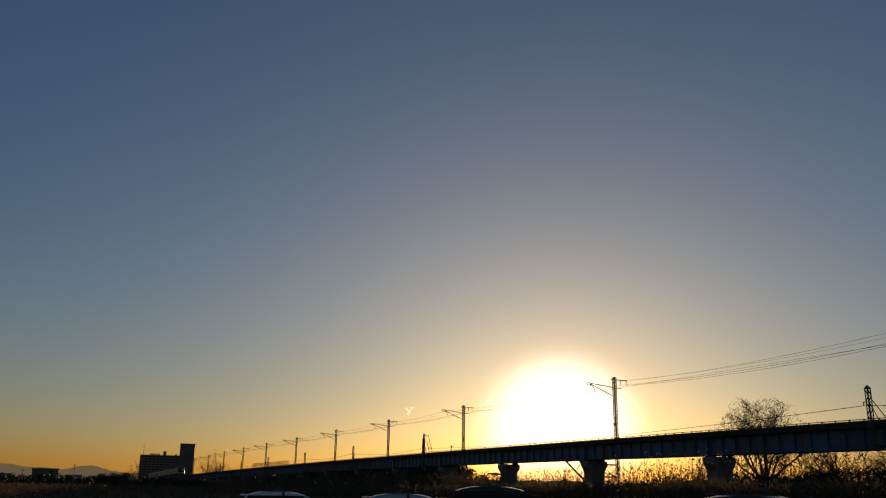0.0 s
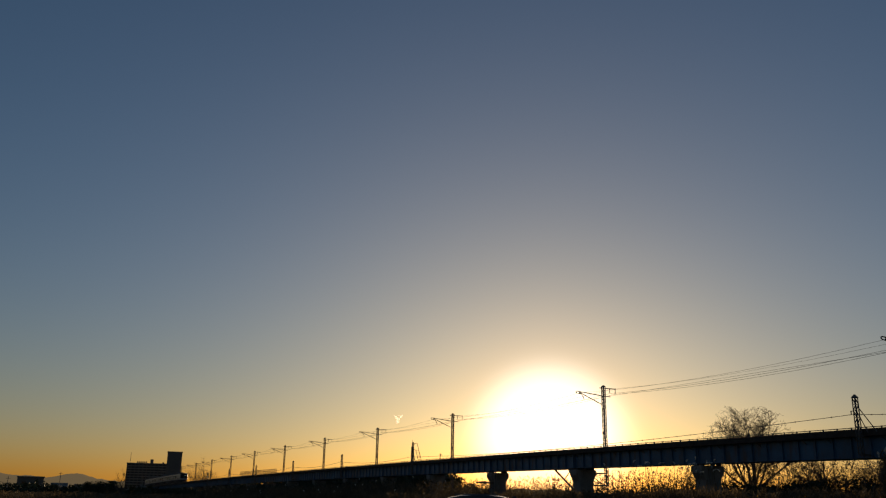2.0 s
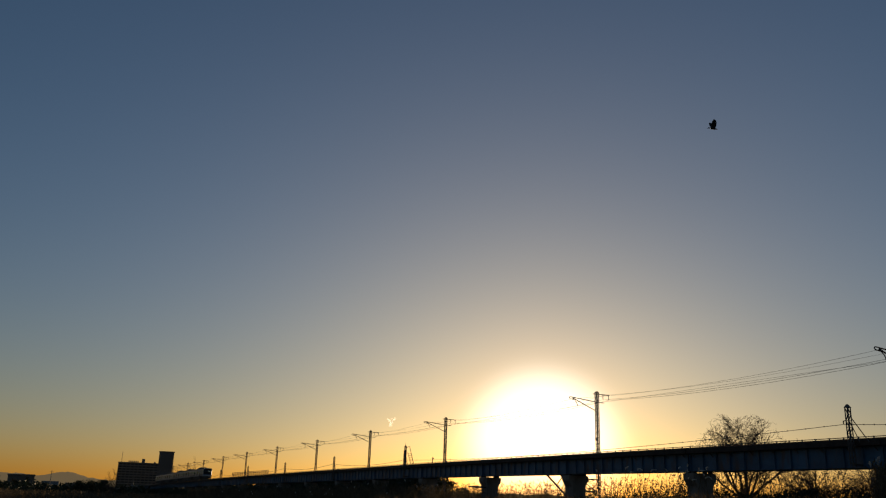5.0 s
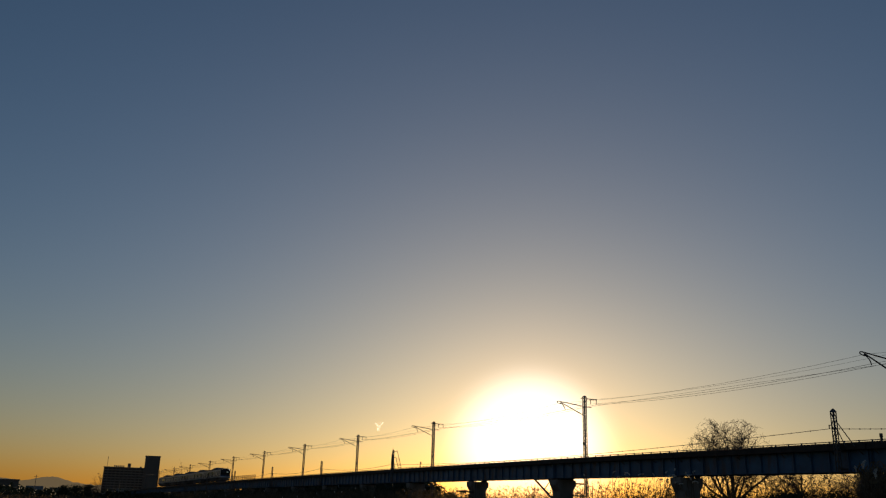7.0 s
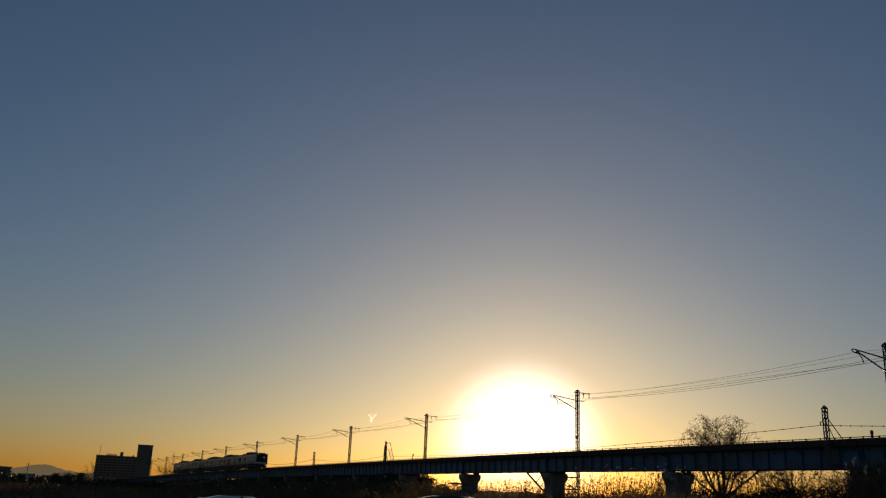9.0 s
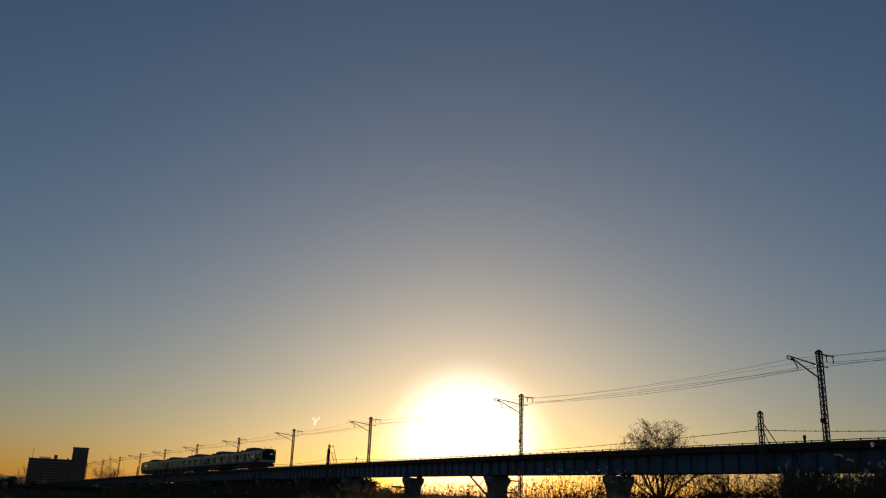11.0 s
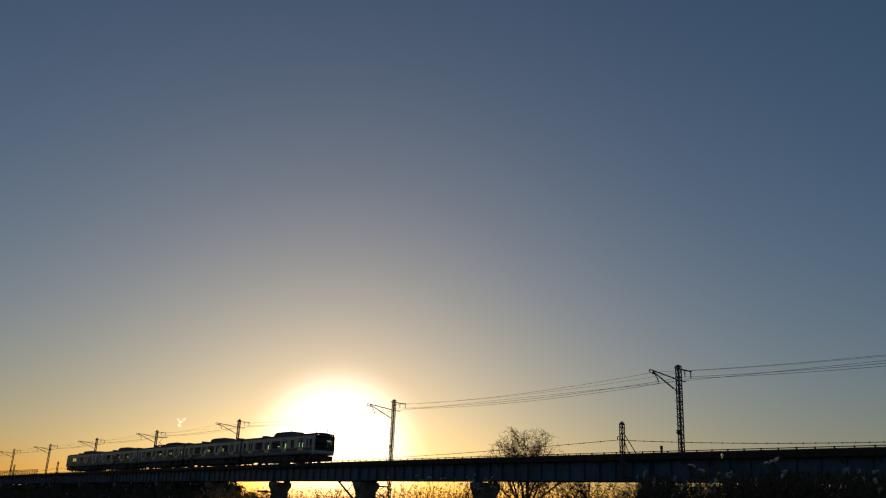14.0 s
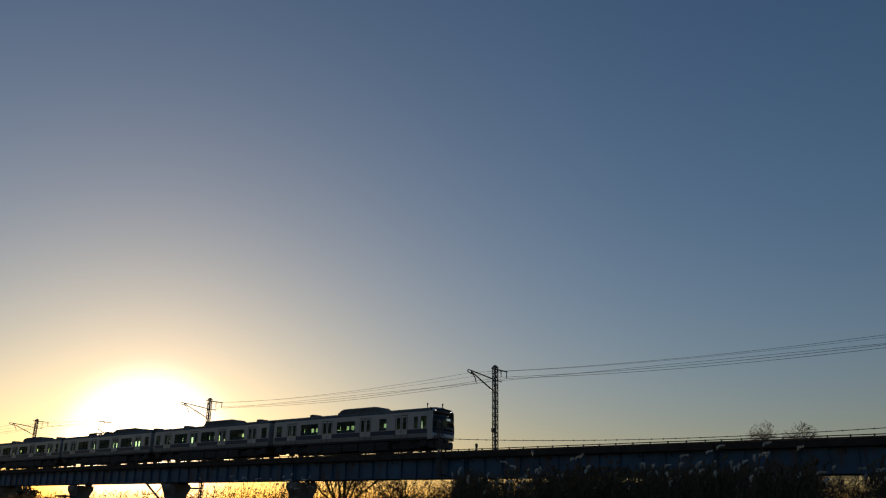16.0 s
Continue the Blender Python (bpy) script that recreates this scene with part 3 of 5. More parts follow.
# ---- train ----
CAR = 20.0
HALF = 1.46
BODY0, SILL, HEAD, CANT, ROOF = 0.95, 1.82, 2.8, 3.2, 3.62


def openings(front):
    """(centre, width, kind) along a car whose middle is x = 0."""
    doors = [-7.2, -2.4, 2.4, 6.6 if front else 7.2]
    out = [(d + o, 0.42, "door") for d in doors for o in (-0.33, 0.33)]
    out += [(-4.8, 2.3, "window"), (0.0, 2.3, "window"), (4.45 if front else 4.8, 0.85 if front else 2.3, "window"), (-9.0, 0.75, "window")]
    if front:
        out += [(8.2, 0.42, "door"), (9.05, 0.6, "cab")]
    else:
        out += [(9.0, 0.75, "window")]
    return sorted(out), doors


def make_car(front, pantograph):
    """A stainless suburban railcar; origin on the rails under its middle, nose towards +x."""
    car = empty("train_car")
    x0, x1 = -9.75, 9.75 if not front else 9.5
    opens, doors = openings(front)
    for side in (-1, 1):
        body = bmesh.new()
        ys = sorted((side * HALF, side * (HALF - 0.07)))
        h, q = side * HALF, side * 0.07
        loft(body, [[(x, y, z) for y, z in ((h, SILL), (h, 1.4), (h - 1.7 * q, BODY0), (h - 2.7 * q, BODY0), (h - q, 1.4), (h - q, SILL))] for x in (x0, x1)])
        box(body, x0, x1, *ys, HEAD, CANT)
        edge = x0
        for c, w, kind in opens:
            box(body, edge, c - w / 2, *ys, SILL, HEAD)
            edge = c + w / 2
        box(body, edge, x1, *ys, SILL, HEAD)
        wall = part("side_wall", body, STAINLESS, car, "brushed stainless steel side with window openings")
        for c, w, kind in opens:
            bm = bmesh.new()
            low = SILL + (0.0 if kind != "cab" else 0.25)
            box(bm, c - w / 2, c + w / 2, side * (HALF - 0.045) - 0.01, side * (HALF - 0.045) + 0.01, low, HEAD)
            pane = part("door_pane" if kind == "door" else "window_pane", bm, PANE, wall)
            pane.visible_shadow = False
            if kind == "window" and w > 1.5:
                bm = bmesh.new()
                box(bm, c - 0.03, c + 0.03, *sorted((side * (HALF - 0.03), side * (HALF - 0.08))), SILL, HEAD)
                part("window_post", bm, RUBBER, wall)
        # stripes between the doors, and the doors' leaves standing a little back with dark seams
        cuts = [x0 + 0.15] + [e for d in doors for e in (d - 0.68, d + 0.68)] + [x1 - 0.05]
        for a, b in zip(cuts[::2], cuts[1::2]):
            bm = bmesh.new()
            box(bm, a, b, *sorted((side * (HALF + 0.002), side * (HALF + 0.008))), 1.42, 1.78)
            part("blue_stripe", bm, STRIPE, wall)
        for d in doors:
            bm = bmesh.new()
            for o in (-0.66, 0.0, 0.66):
                box(bm, d + o - 0.018, d + o + 0.018, *sorted((side * (HALF + 0.001), side * (HALF + 0.006))), 1.0, 2.95)
            box(bm, d - 0.66, d + 0.66, *sorted((side * (HALF + 0.001), side * (HALF + 0.006))), 2.93, 2.97)
            part("door_seam", bm, RUBBER, wall)
    bm = bmesh.new()
    prof = [(-HALF, CANT), (-HALF + 0.05, CANT + 0.14), (-1.05, ROOF - 0.1), (-0.5, ROOF - 0.02), (0, ROOF), (0.5, ROOF - 0.02), (1.05, ROOF - 0.1), (HALF - 0.05, CANT + 0.14), (HALF, CANT)]
    loft(bm, [[(x, y, z) for y, z in prof] for x in (x0, x1)])
    part("roof", bm, ROOFGREY, car)
    bm = bmesh.new()
    box(bm, x0, x1, -HALF + 0.075, HALF - 0.075, BODY0, 1.15)
    part("floor", bm, UNDERFRAME, car)
    for side in (-1, 1):
        prev = [x0 + 0.2] + [e for d in doors for e in (d - 0.75, d + 0.75)] + [x1 - (2.0 if front else 0.2)]
        for a, b in zip(prev[::2], prev[1::2]):
            if b - a > 0.6:
                bm = bmesh.new()
                box(bm, a, b, *sorted((side * (HALF - 0.1), side * (HALF - 0.24))), 1.4, 2.06, 0.03)
                box(bm, a, b, *sorted((side * (HALF - 0.1), side * (HALF - 0.6))), 1.4, 1.58, 0.03)
                part("bench_seat", bm, SEAT, car)
    for x in ((x0, x1 - 2.1) if front else (x0, x1 - 0.08)):
        bm = bmesh.new()
        for ya, yb in ((-HALF + 0.08, -0.45), (0.45, HALF - 0.08)):
            box(bm, x, x + 0.08, ya, yb, 1.152, CANT)
        box(bm, x, x + 0.08, -0.45, 0.45, 2.9, CANT)
        part("end_wall", bm, STAINLESS, car)
    # assumed roller blinds at different depths, added to block low sun behind the windows
    rng = random.Random(3 + front + 2 * pantograph)
    for c, w, kind in opens:
        if kind == "window":
            for q in ((c,) if w < 1.5 else (c - w / 4, c + w / 4)):
                wide = min(w, 1.15) / 2 - 0.02
                bm = bmesh.new()
                box(bm, q - wide, q + wide, HALF - 0.105, HALF - 0.09, HEAD - (HEAD - SILL) * rng.choice((0.3, 0.45, 0.6, 0.8, 1.0, 1.0)), HEAD + 0.05)
                part("added_blind", bm, BLIND, car)
    # air conditioner and small roof boxes
    bm = bmesh.new()
    ac = [(-1.0, 3.5), (-1.0, 3.88), (-0.75, 4.02), (0.75, 4.02), (1.0, 3.88), (1.0, 3.5)]
    loft(bm, [[(c + x, y * f, 3.5 + (z - 3.5) * g) for y, z in ac] for c in (3.2 if pantograph else 0.8,) for x, f, g in ((-2.5, 0.9, 0.35), (-2.0, 1, 0.95), (-1.7, 1, 1), (1.9, 1, 1), (2.2, 1, 0.95), (2.8, 0.9, 0.3))])
    part("air_conditioner", bm, ROOFGREY, car)
    for x in ((-5.6,) if front else ((6.8, 8.8) if pantograph else (-5.6, 6.8))):
        bm = bmesh.new()
        box(bm, x - 0.32, x + 0.32, -0.5, 0.5, 3.5, 3.82, 0.04)
        part("roof_vent", bm, ROOFGREY, car)
    if pantograph:
        panto = empty("pantograph")
        panto.parent = car
        panto.matrix_basis = pose(3.3, 0, 0)
        bm = bmesh.new()
        for y in (-0.5, 0.5):
            bar(bm, (-8.3, y, 3.85), (-5.9, y, 3.85), 0.07, 0.07)
        for x in (-8.2, -7.1, -6.0):
            bar(bm, (x, -0.6, 3.85), (x, 0.6, 3.85), 0.07, 0.07)
            for y in (-0.5, 0.5):
                insulator(bm, (x, y, 3.55), (x, y, 3.83), 0.08, 3)
        part("base_frame", bm, STEEL, panto)
        bm = bmesh.new()
        tube(bm, (-6.3, 0, 3.9), (-7.9, 0, 4.45), 0.05)
        tube(bm, (-7.9, 0, 4.45), (-6.4, 0, 5.2), 0.035)
        part("arm", bm, STEEL, panto)
        bm = bmesh.new()
        bar(bm, (-6.55, -0.8, 5.22), (-6.55, 0.8, 5.22), 0.06, 0.08)
        bar(bm, (-6.25, -0.8, 5.22), (-6.25, 0.8, 5.22), 0.06, 0.08)
        bar(bm, (-6.55, 0, 5.22), (-6.25, 0, 5.22), 0.05, 0.05)
        part("collector", bm, STEEL, panto)
        bm = bmesh.new()
        box(bm, -5.2, -4.3, -0.6, 0.6, 3.5, 3.9, 0.05)
        box(bm, -9.3, -8.7, -0.3, 0.3, 3.5, 3.95, 0.05)
        tube(bm, (-9.0, 0.45, 3.5), (-9.0, 0.45, 4.2), 0.05)
        part("roof_equipment", bm, UNDERFRAME, panto)
    # underframe boxes
    for a, b, z in ((-5.1, -3.2, 0.2), (-3.1, -0.6, 0.16), (-0.5, 1.4, 0.24), (1.5, 3.4, 0.15), (3.5, 5.1, 0.2), (-9.5, -8.6, 0.4), (8.5, 9.3, 0.4)):
        bm = bmesh.new()
        box(bm, a, b, -1.3, 1.3, z, 0.897, 0.04)
        part("equipment_box", bm, UNDERFRAME, car)
    for cx in (-6.9, 6.9):
        bogie = empty("bogie")
        bogie.parent = car
        for y in (-1.05, 1.05):
            bm = bmesh.new()
            bar(bm, (cx - 1.6, y, 0.5), (cx + 1.6, y, 0.5), 0.16, 0.46)
            box(bm, cx - 0.6, cx + 0.6, y - 0.16, y + 0.16, 0.5, 0.93, 0.04)
            for w in (-1.05, 1.05):
                box(bm, cx + w - 0.17, cx + w + 0.17, y - 0.12, y + 0.12, 0.3, 0.62, 0.04)
            part("side_frame", bm, UNDERFRAME, bogie)
        for w in (-1.05, 1.05):
            bm = bmesh.new()
            for y in (-0.56, 0.56):
                tube(bm, (cx + w, y - 0.07, 0.432), (cx + w, y + 0.07, 0.432), 0.43, n=24)
            tube(bm, (cx + w, -0.6, 0.432), (cx + w, 0.6, 0.432), 0.08, n=10)
            part("wheelset", bm, RAIL, bogie)
    if not front:
        bm = bmesh.new()
        for x in (9.78,):
            box(bm, x, x + 0.62, -0.5, 0.5, 1.0, 3.1, 0.02)
        part("gangway_bellows", bm, RUBBER, car)
    else:
        def section(x, inset, top):
            w = HALF - inset
            return [(x, -w, BODY0), (x, -w, 2.0), (x, -w + 0.03, CANT), (x, -w + 0.3, top - 0.14), (x, 0, top), (x, w - 0.3, top - 0.14), (x, w - 0.03, CANT), (x, w, 2.0), (x, w, BODY0)]
        bm = bmesh.new()
        loft(bm, [section(9.48, 0.0, ROOF), section(9.75, 0.02, ROOF - 0.02), section(9.95, 0.08, ROOF - 0.1)], cap=False)
        part("cab_shell", bm, STAINLESS, car)
        # the raked front: white lower panel, black windscreen surround, curved in plan
        def face(z0, z1, d0, d1):
            bm = bmesh.new()
            rows_ = []
            for z, d in ((z0, d0), (z1, d1)):
                rows_.append([(9.95 + d - 0.22 * (y / 1.4) ** 2 * 1.0, y, z) for y in [(-1.38 + 2.76 * k / 12) for k in range(13)]])
            back = [[(p[0] - 0.1, p[1], p[2]) for p in r] for r in rows_]
            va = [[bm.verts.new(p) for p in r] for r in (rows_[0], rows_[1], back[1], back[0])]
            for r, s in ((0, 1), (1, 2), (2, 3), (3, 0)):
                for k in range(12):
                    bm.faces.new((va[r][k], va[r][k + 1], va[s][k + 1], va[s][k]))
            bm.faces.new([va[r][0] for r in range(4)])
            bm.faces.new([va[r][12] for r in (3, 2, 1, 0)])
            return bm
        part("lower_front", face(0.95, 1.45, 0.2, 0.26), SILVERCAR, car, "pale grey lower front panel", True)
        part("front_band", face(1.45, 1.68, 0.26, 0.27), STRIPE, car, "dark blue band", True)
        part("windscreen_surround", face(1.68, 2.0, 0.27, 0.26), CABBLACK, car, "", True)
        screen = part("windscreen", face(2.0, 2.95, 0.26, 0.12), CABPANE, car, "dark windscreen", True)
        part("upper_front", face(2.95, 3.5, 0.12, -0.05), CABBLACK, car, "", True)
        bm = bmesh.new()
        box(bm, 10.06, 10.12, 0.2, 0.68, 2.52, 2.68)
        part("destination_sign", bm, SIGN, car, "lit destination sign behind the windscreen")
        for y in (-1.0, 1.0):
            bm = bmesh.new()
            tube(bm, (9.82, y, 3.28), (9.99, y, 3.28), 0.028, n=12)
            part("headlight", bm, LAMP, car, "small lit headlight")
        bm = bmesh.new()
        box(bm, 9.3, 10.05, -1.25, 1.25, 0.25, 0.85, 0.08)
        part("skirt", bm, UNDERFRAME, car)
        bm = bmesh.new()
        box(bm, 9.9, 10.35, -0.2, 0.2, 0.75, 1.0, 0.05)
        tube(bm, (9.9, -0.45, 0.5), (10.2, -0.45, 0.15), 0.03)
        tube(bm, (9.9, 0.45, 0.5), (10.2, 0.45, 0.15), 0.03)
        part("coupler", bm, UNDERFRAME, car)
        for x, y in ((8.6, -0.5), (9.4, 0.5)):
            bm = bmesh.new()
            tube(bm, (x, y, 3.5), (x, y, 3.95), 0.035)
            tube(bm, (x, y, 3.8), (x, y, 4.0), 0.06)
            part("aerial", bm, UNDERFRAME, car)
    return tagged(car, "stainless leading train car with blue stripe and black cab" if front else "stainless steel train car with blue stripe and wide windows", "train car", "cars of the train")


lead_car = make_car(True, False)
second_car = make_car(False, False)
third_car = make_car(False, True)
fourth_car = copy_thing(second_car, Matrix())
tail_car = copy_thing(second_car, Matrix())
tagged(third_car, "stainless steel train car with pantograph on its roof")


def front_at(t):
    return -390.82 + 18.5651 * t + 0.27236 * t * t + -0.005040 * t ** 3


def car_pose(middle):
    a, b = rail_z(middle - 7), rail_z(middle + 7)
    return pose(middle, TRACK_Y + (bend(middle - 7) + bend(middle + 7)) / 2, (a + b) / 2, 0, -math.degrees(math.atan2(b - a, 14)), heading(middle))


# ---- distance: hills, woods, houses, apartment block ----
def at_bearing(deg, dist):
    return dist * math.cos(radians(deg)), dist * math.sin(radians(deg))


def make_hills():
    bm = bmesh.new()
    verts, faces = [], []
    n = 420
    for k in range(n + 1):
        b = 146 + 62 * k / n
        h = 56 + 29 * math.exp(-((b - 178.4) / 1.3) ** 2) + 34 * math.exp(-((b - 184.0) / 2.6) ** 2) + 9 * math.exp(-((b - 180.9) / 0.6) ** 2)
        h += 5 * noise.noise(Vector((b * 1.3, 0, 0))) + 5 * noise.noise(Vector((b * 4.0, 3, 0))) + 3 * noise.noise(Vector((b * 11.0, 7, 0)))
        for d, z in ((4450, -20), (4150, h * 0.45 + 4 * noise.noise(Vector((b * 3, 9, 0)))), (4250, h * 0.8), (4350, h), (4480, h * 0.6)):
            x, y = at_bearing(b, d - (500 if z < 0 else 0))
            verts.append((x, y, z))
    for k in range(n):
        for j in range(4):
            a = k * 5 + j
            faces.append((a, a + 1, a + 6, a + 5))
    tagged(part("backdrop", (verts, [], faces), FARHILL, smooth=True), "wooded hills far behind the plain, haze put in as a faint glow", "hills", kind="structure")


make_hills()


def leaf_cloud(blobs, n, size, seed):
    """Many small leaf cards scattered through soft ellipsoid clumps."""
    rng = np.random.default_rng(seed)
    verts, faces = [], []
    for (cx, cy, cz, rx, ry, rz) in blobs:
        for _ in range(n):
            v = rng.normal(size=3)
            v /= np.linalg.norm(v)
            r = rng.uniform(0.35, 1.0) ** 0.5 * rng.uniform(0.75, 1.12)
            c = np.array((cx + v[0] * rx * r, cy + v[1] * ry * r, cz + v[2] * rz * r))
            a, b = rng.normal(size=3), rng.normal(size=3)
            a *= size * rng.uniform(0.6, 1.4) / np.linalg.norm(a)
            b *= size * 0.6 * rng.uniform(0.6, 1.4) / np.linalg.norm(b)
            i = len(verts)
            verts += [tuple(c - a), tuple(c + b), tuple(c + a), tuple(c - b)]
            faces.append((i, i + 1, i + 2, i + 3))
    return verts, [], faces


def make_far_woods():
    rng = random.Random(5)
    blobs = []
    for k in range(300):
        b = rng.uniform(160, 194)
        d = rng.uniform(300, 620)
        x, y = at_bearing(b, d)
        if 44 < y < 66:
            continue
        h = d * (0.0055 + 0.0045 * rng.random() + 0.009 * max(0, noise.noise(Vector((b * 0.8, 2, 0)))))
        blobs.append((x, y, h * 0.55, h * rng.uniform(0.8, 1.6), h * rng.uniform(0.8, 1.6), h * 0.75))
    tagged(part("far_woods", leaf_cloud(blobs, 110, 0.75, 3), EVERGREEN), "dark low woods along the far fields", "woods", kind="stuff")


make_far_woods()


def make_near_woods():
    """A belt of evergreens behind the far half of the bridge."""
    rng = random.Random(8)
    blobs = []
    for k in range(330):
        b = 155.2 + 15.6 * rng.random()
        x = -53 / math.tan(radians(180 - b)) * rng.uniform(1.12, 1.35)
        y = -x * math.tan(radians(180 - b))
        d = math.hypot(x, y)
        h = d * (rng.uniform(0.024, 0.034) if b < 162 else rng.uniform(0.0195, 0.0245) if b < 166 else rng.uniform(0.012, 0.0155)) + 1.6
        blobs.append((x, y, h * 0.5, h * rng.uniform(0.35, 0.6), h * rng.uniform(0.35, 0.6), h * 0.52))
    tagged(part("riverside_woods", leaf_cloud(blobs, 170, 0.42, 4), EVERGREEN), "dark evergreen belt behind the far spans", "woods", kind="stuff")


make_near_woods()


def make_tower_block():
    """A long slab of flats with a taller stair tower; local x across its front, y away from the viewer."""
    cx, cy = at_bearing(173.75, 1100)
    block = empty("apartment_building", pose(cx, cy, 0, 0, 0, 83.75))
    H, D = 36.0, 14.0
    x0 = -34.0
    storeys, bays = 12, 10
    bm = bmesh.new()
    box(bm, x0, x0 + 45, 0, D, -1, H)
    wall = part("wall", bm, WALLFAR, block)
    bm = bmesh.new()
    box(bm, x0 - 0.4, x0 + 45.4, -1.2, D + 0.4, H, H + 1.0)
    roof = part("roof", bm, CONCRETE, block)
    for x, w, h in [(x0 + 3, 0.4, 12), (x0 + 26, 3.6, 4.6), (x0 + 40, 2, 1.5)] + [(x0 + 11 + 2 * k, 1.3, 2.0) for k in range(6)]:
        bm = bmesh.new()
        box(bm, x, x + w, 4, 4 + max(w, 0.4), H + 1, H + 1 + h)
        part("roof_structure", bm, CONCRETE, roof)
    bm = bmesh.new()
    box(bm, x0 + 45.05, x0 + 62, -2, D, -1, 50.5, 0.2)
    part("stair_tower", bm, WALLFAR, block)
    bm = bmesh.new()
    box(bm, x0 + 44.6, x0 + 62.4, -2.4, D + 0.4, 50.5, 51.4)
    part("tower_parapet", bm, CONCRETE, block)
    pane = None
    for s in range(storeys):
        for b in range(bays):
            m = pose(x0 + 0.5 + 4.45 * b, 0, s * 3.0)
            if pane is None:
                bm = bmesh.new()
                box(bm, 0.5, 3.9, -0.06, 0.06, 0.9, 2.6)
                pane = part("window", bm, DARKPANE, block)
                pane.matrix_basis = m
            else:
                shared("window", pane, block, m)
        bm = bmesh.new()
        box(bm, x0, x0 + 45, -1.3, -0.05, s * 3.0 - 0.1, s * 3.0 + 0.1)
        box(bm, x0, x0 + 45, -1.3, -1.18, s * 3.0 + 0.1, s * 3.0 + 1.1)
        for b in range(bays + 1):
            box(bm, x0 + 4.45 * b, x0 + 4.45 * b + 0.25, -1.17, -0.05, s * 3.0 + 0.1, s * 3.0 + 2.9)
        part("balcony", bm, CONCRETE, block)
    tagged(block, "dark slab of flats with a taller stair tower", "apartment building")


make_tower_block()


def make_house(bearing, dist, w, d, h, flat):
    x, y = at_bearing(bearing, dist)
    house = empty("house", pose(x, y, 0, 0, 0, bearing - 90))
    bm = bmesh.new()
    box(bm, -w / 2, w / 2, 0, d, -0.5, h)
    wall = part("wall", bm, WALLFAR, house)
    bm = bmesh.new()
    if flat:
        box(bm, -w / 2 - 0.3, w / 2 + 0.3, -0.3, d + 0.3, h, h + 0.5)
    else:
        loft(bm, [[(s, -0.5, h), (s, d + 0.5, h), (s, d / 2, h + d * 0.3)] for s in (-w / 2 - 0.5, w / 2 + 0.5)])
    part("roof", bm, CONCRETE, house)
    for k in range(max(2, int(w / 4))):
        bm = bmesh.new()
        c = -w / 2 + (k + 0.5) * w / max(2, int(w / 4))
        box(bm, c - 0.8, c + 0.8, -0.06, 0.06, h * 0.45, h * 0.8)
        part("window", bm, DARKPANE, wall)
    tagged(house, "low dark house among trees across the fields", "house", "far houses")


for row in ((180.8, 420, 10.5, 9, 7.6, True), (179.2, 600, 9, 8, 5.0, False), (183.2, 430, 9, 8, 3.4, False), (177.7, 520, 12, 7, 5.6, True), (176.6, 640, 10, 8, 5.0, False), (174.2, 600, 8, 7, 4.8, False)):
    make_house(*row)
for b, d, h in ((182.0, 380, 7.2), (179.2, 430, 10.4), (174.5, 400, 8.5)):
    x, y = at_bearing(b, d)
    pole = empty("utility_pole", pose(x, y, 0))
    bm = bmesh.new()
    tube(bm, (0, 0, -0.5), (0, 0, h), 0.17, 0.11, 8)
    part("pole", bm, CONCRETE, pole)
    bm = bmesh.new()
    bar(bm, (-0.2, -0.9, h - 0.7), (-0.2, 0.9, h - 0.7), 0.1, 0.12)
    part("crossarm", bm, STEEL, pole)
    tagged(pole, "slender concrete utility pole with a crossarm", "utility pole", "utility poles")

# guard fence on the approach spans
fence = empty("guard_fence", pose(-250, TRACK_Y - 1.5 + bend(-250), rail_z(-231), 0, 0, heading(-240)))
for k in range(20):
    bm = bmesh.new()
    bar(bm, (k * 2.0, 0, -0.5), (k * 2.0, 0, 1.0), 0.07, 0.07)
    part("post", bm, STEEL, fence)
for z in (0.2, 0.45, 0.7, 0.95):
    bm = bmesh.new()
    bar(bm, (-0.1, 0.06, z), (38.1, 0.06, z), 0.05, 0.1)
    part("fence_rail", bm, STEEL, fence)
tagged(fence, "grey steel guard fence beside the track", "fence")


# ---- bare trees ----
def branch(bm, rng, p, d, length, r, level, bend, inside=lambda q: True):
    steps = 4 if level > 2 else 3
    for k in range(steps):
        nd = (d + Vector((rng.gauss(0, 0.16), rng.gauss(0, 0.16), rng.gauss(0.0, 0.1) + bend))).normalized()
        q = p + nd * (length / steps)
        if not inside(q):
            return
        r2 = max(r * 0.84, 0.009)
        tube(bm, p, q, r, r2, 6 if level > 2 else (4 if level > 1 else 3), level > 1)
        if level > 0 and (k > 0 or level < 4):
            for _ in range(2 if level < 4 else 1):
                axis = Vector((rng.gauss(0, 1), rng.gauss(0, 1), rng.gauss(0.1, 0.6))).normalized()
                side = (nd * rng.uniform(0.5, 0.9) + axis * 0.8).normalized()
                branch(bm, rng, q, side, length * rng.uniform(0.42, 0.62), max(r2 * rng.uniform(0.5, 0.65), 0.011), level - 1, bend, inside)
        p, d, r = q, nd, r2


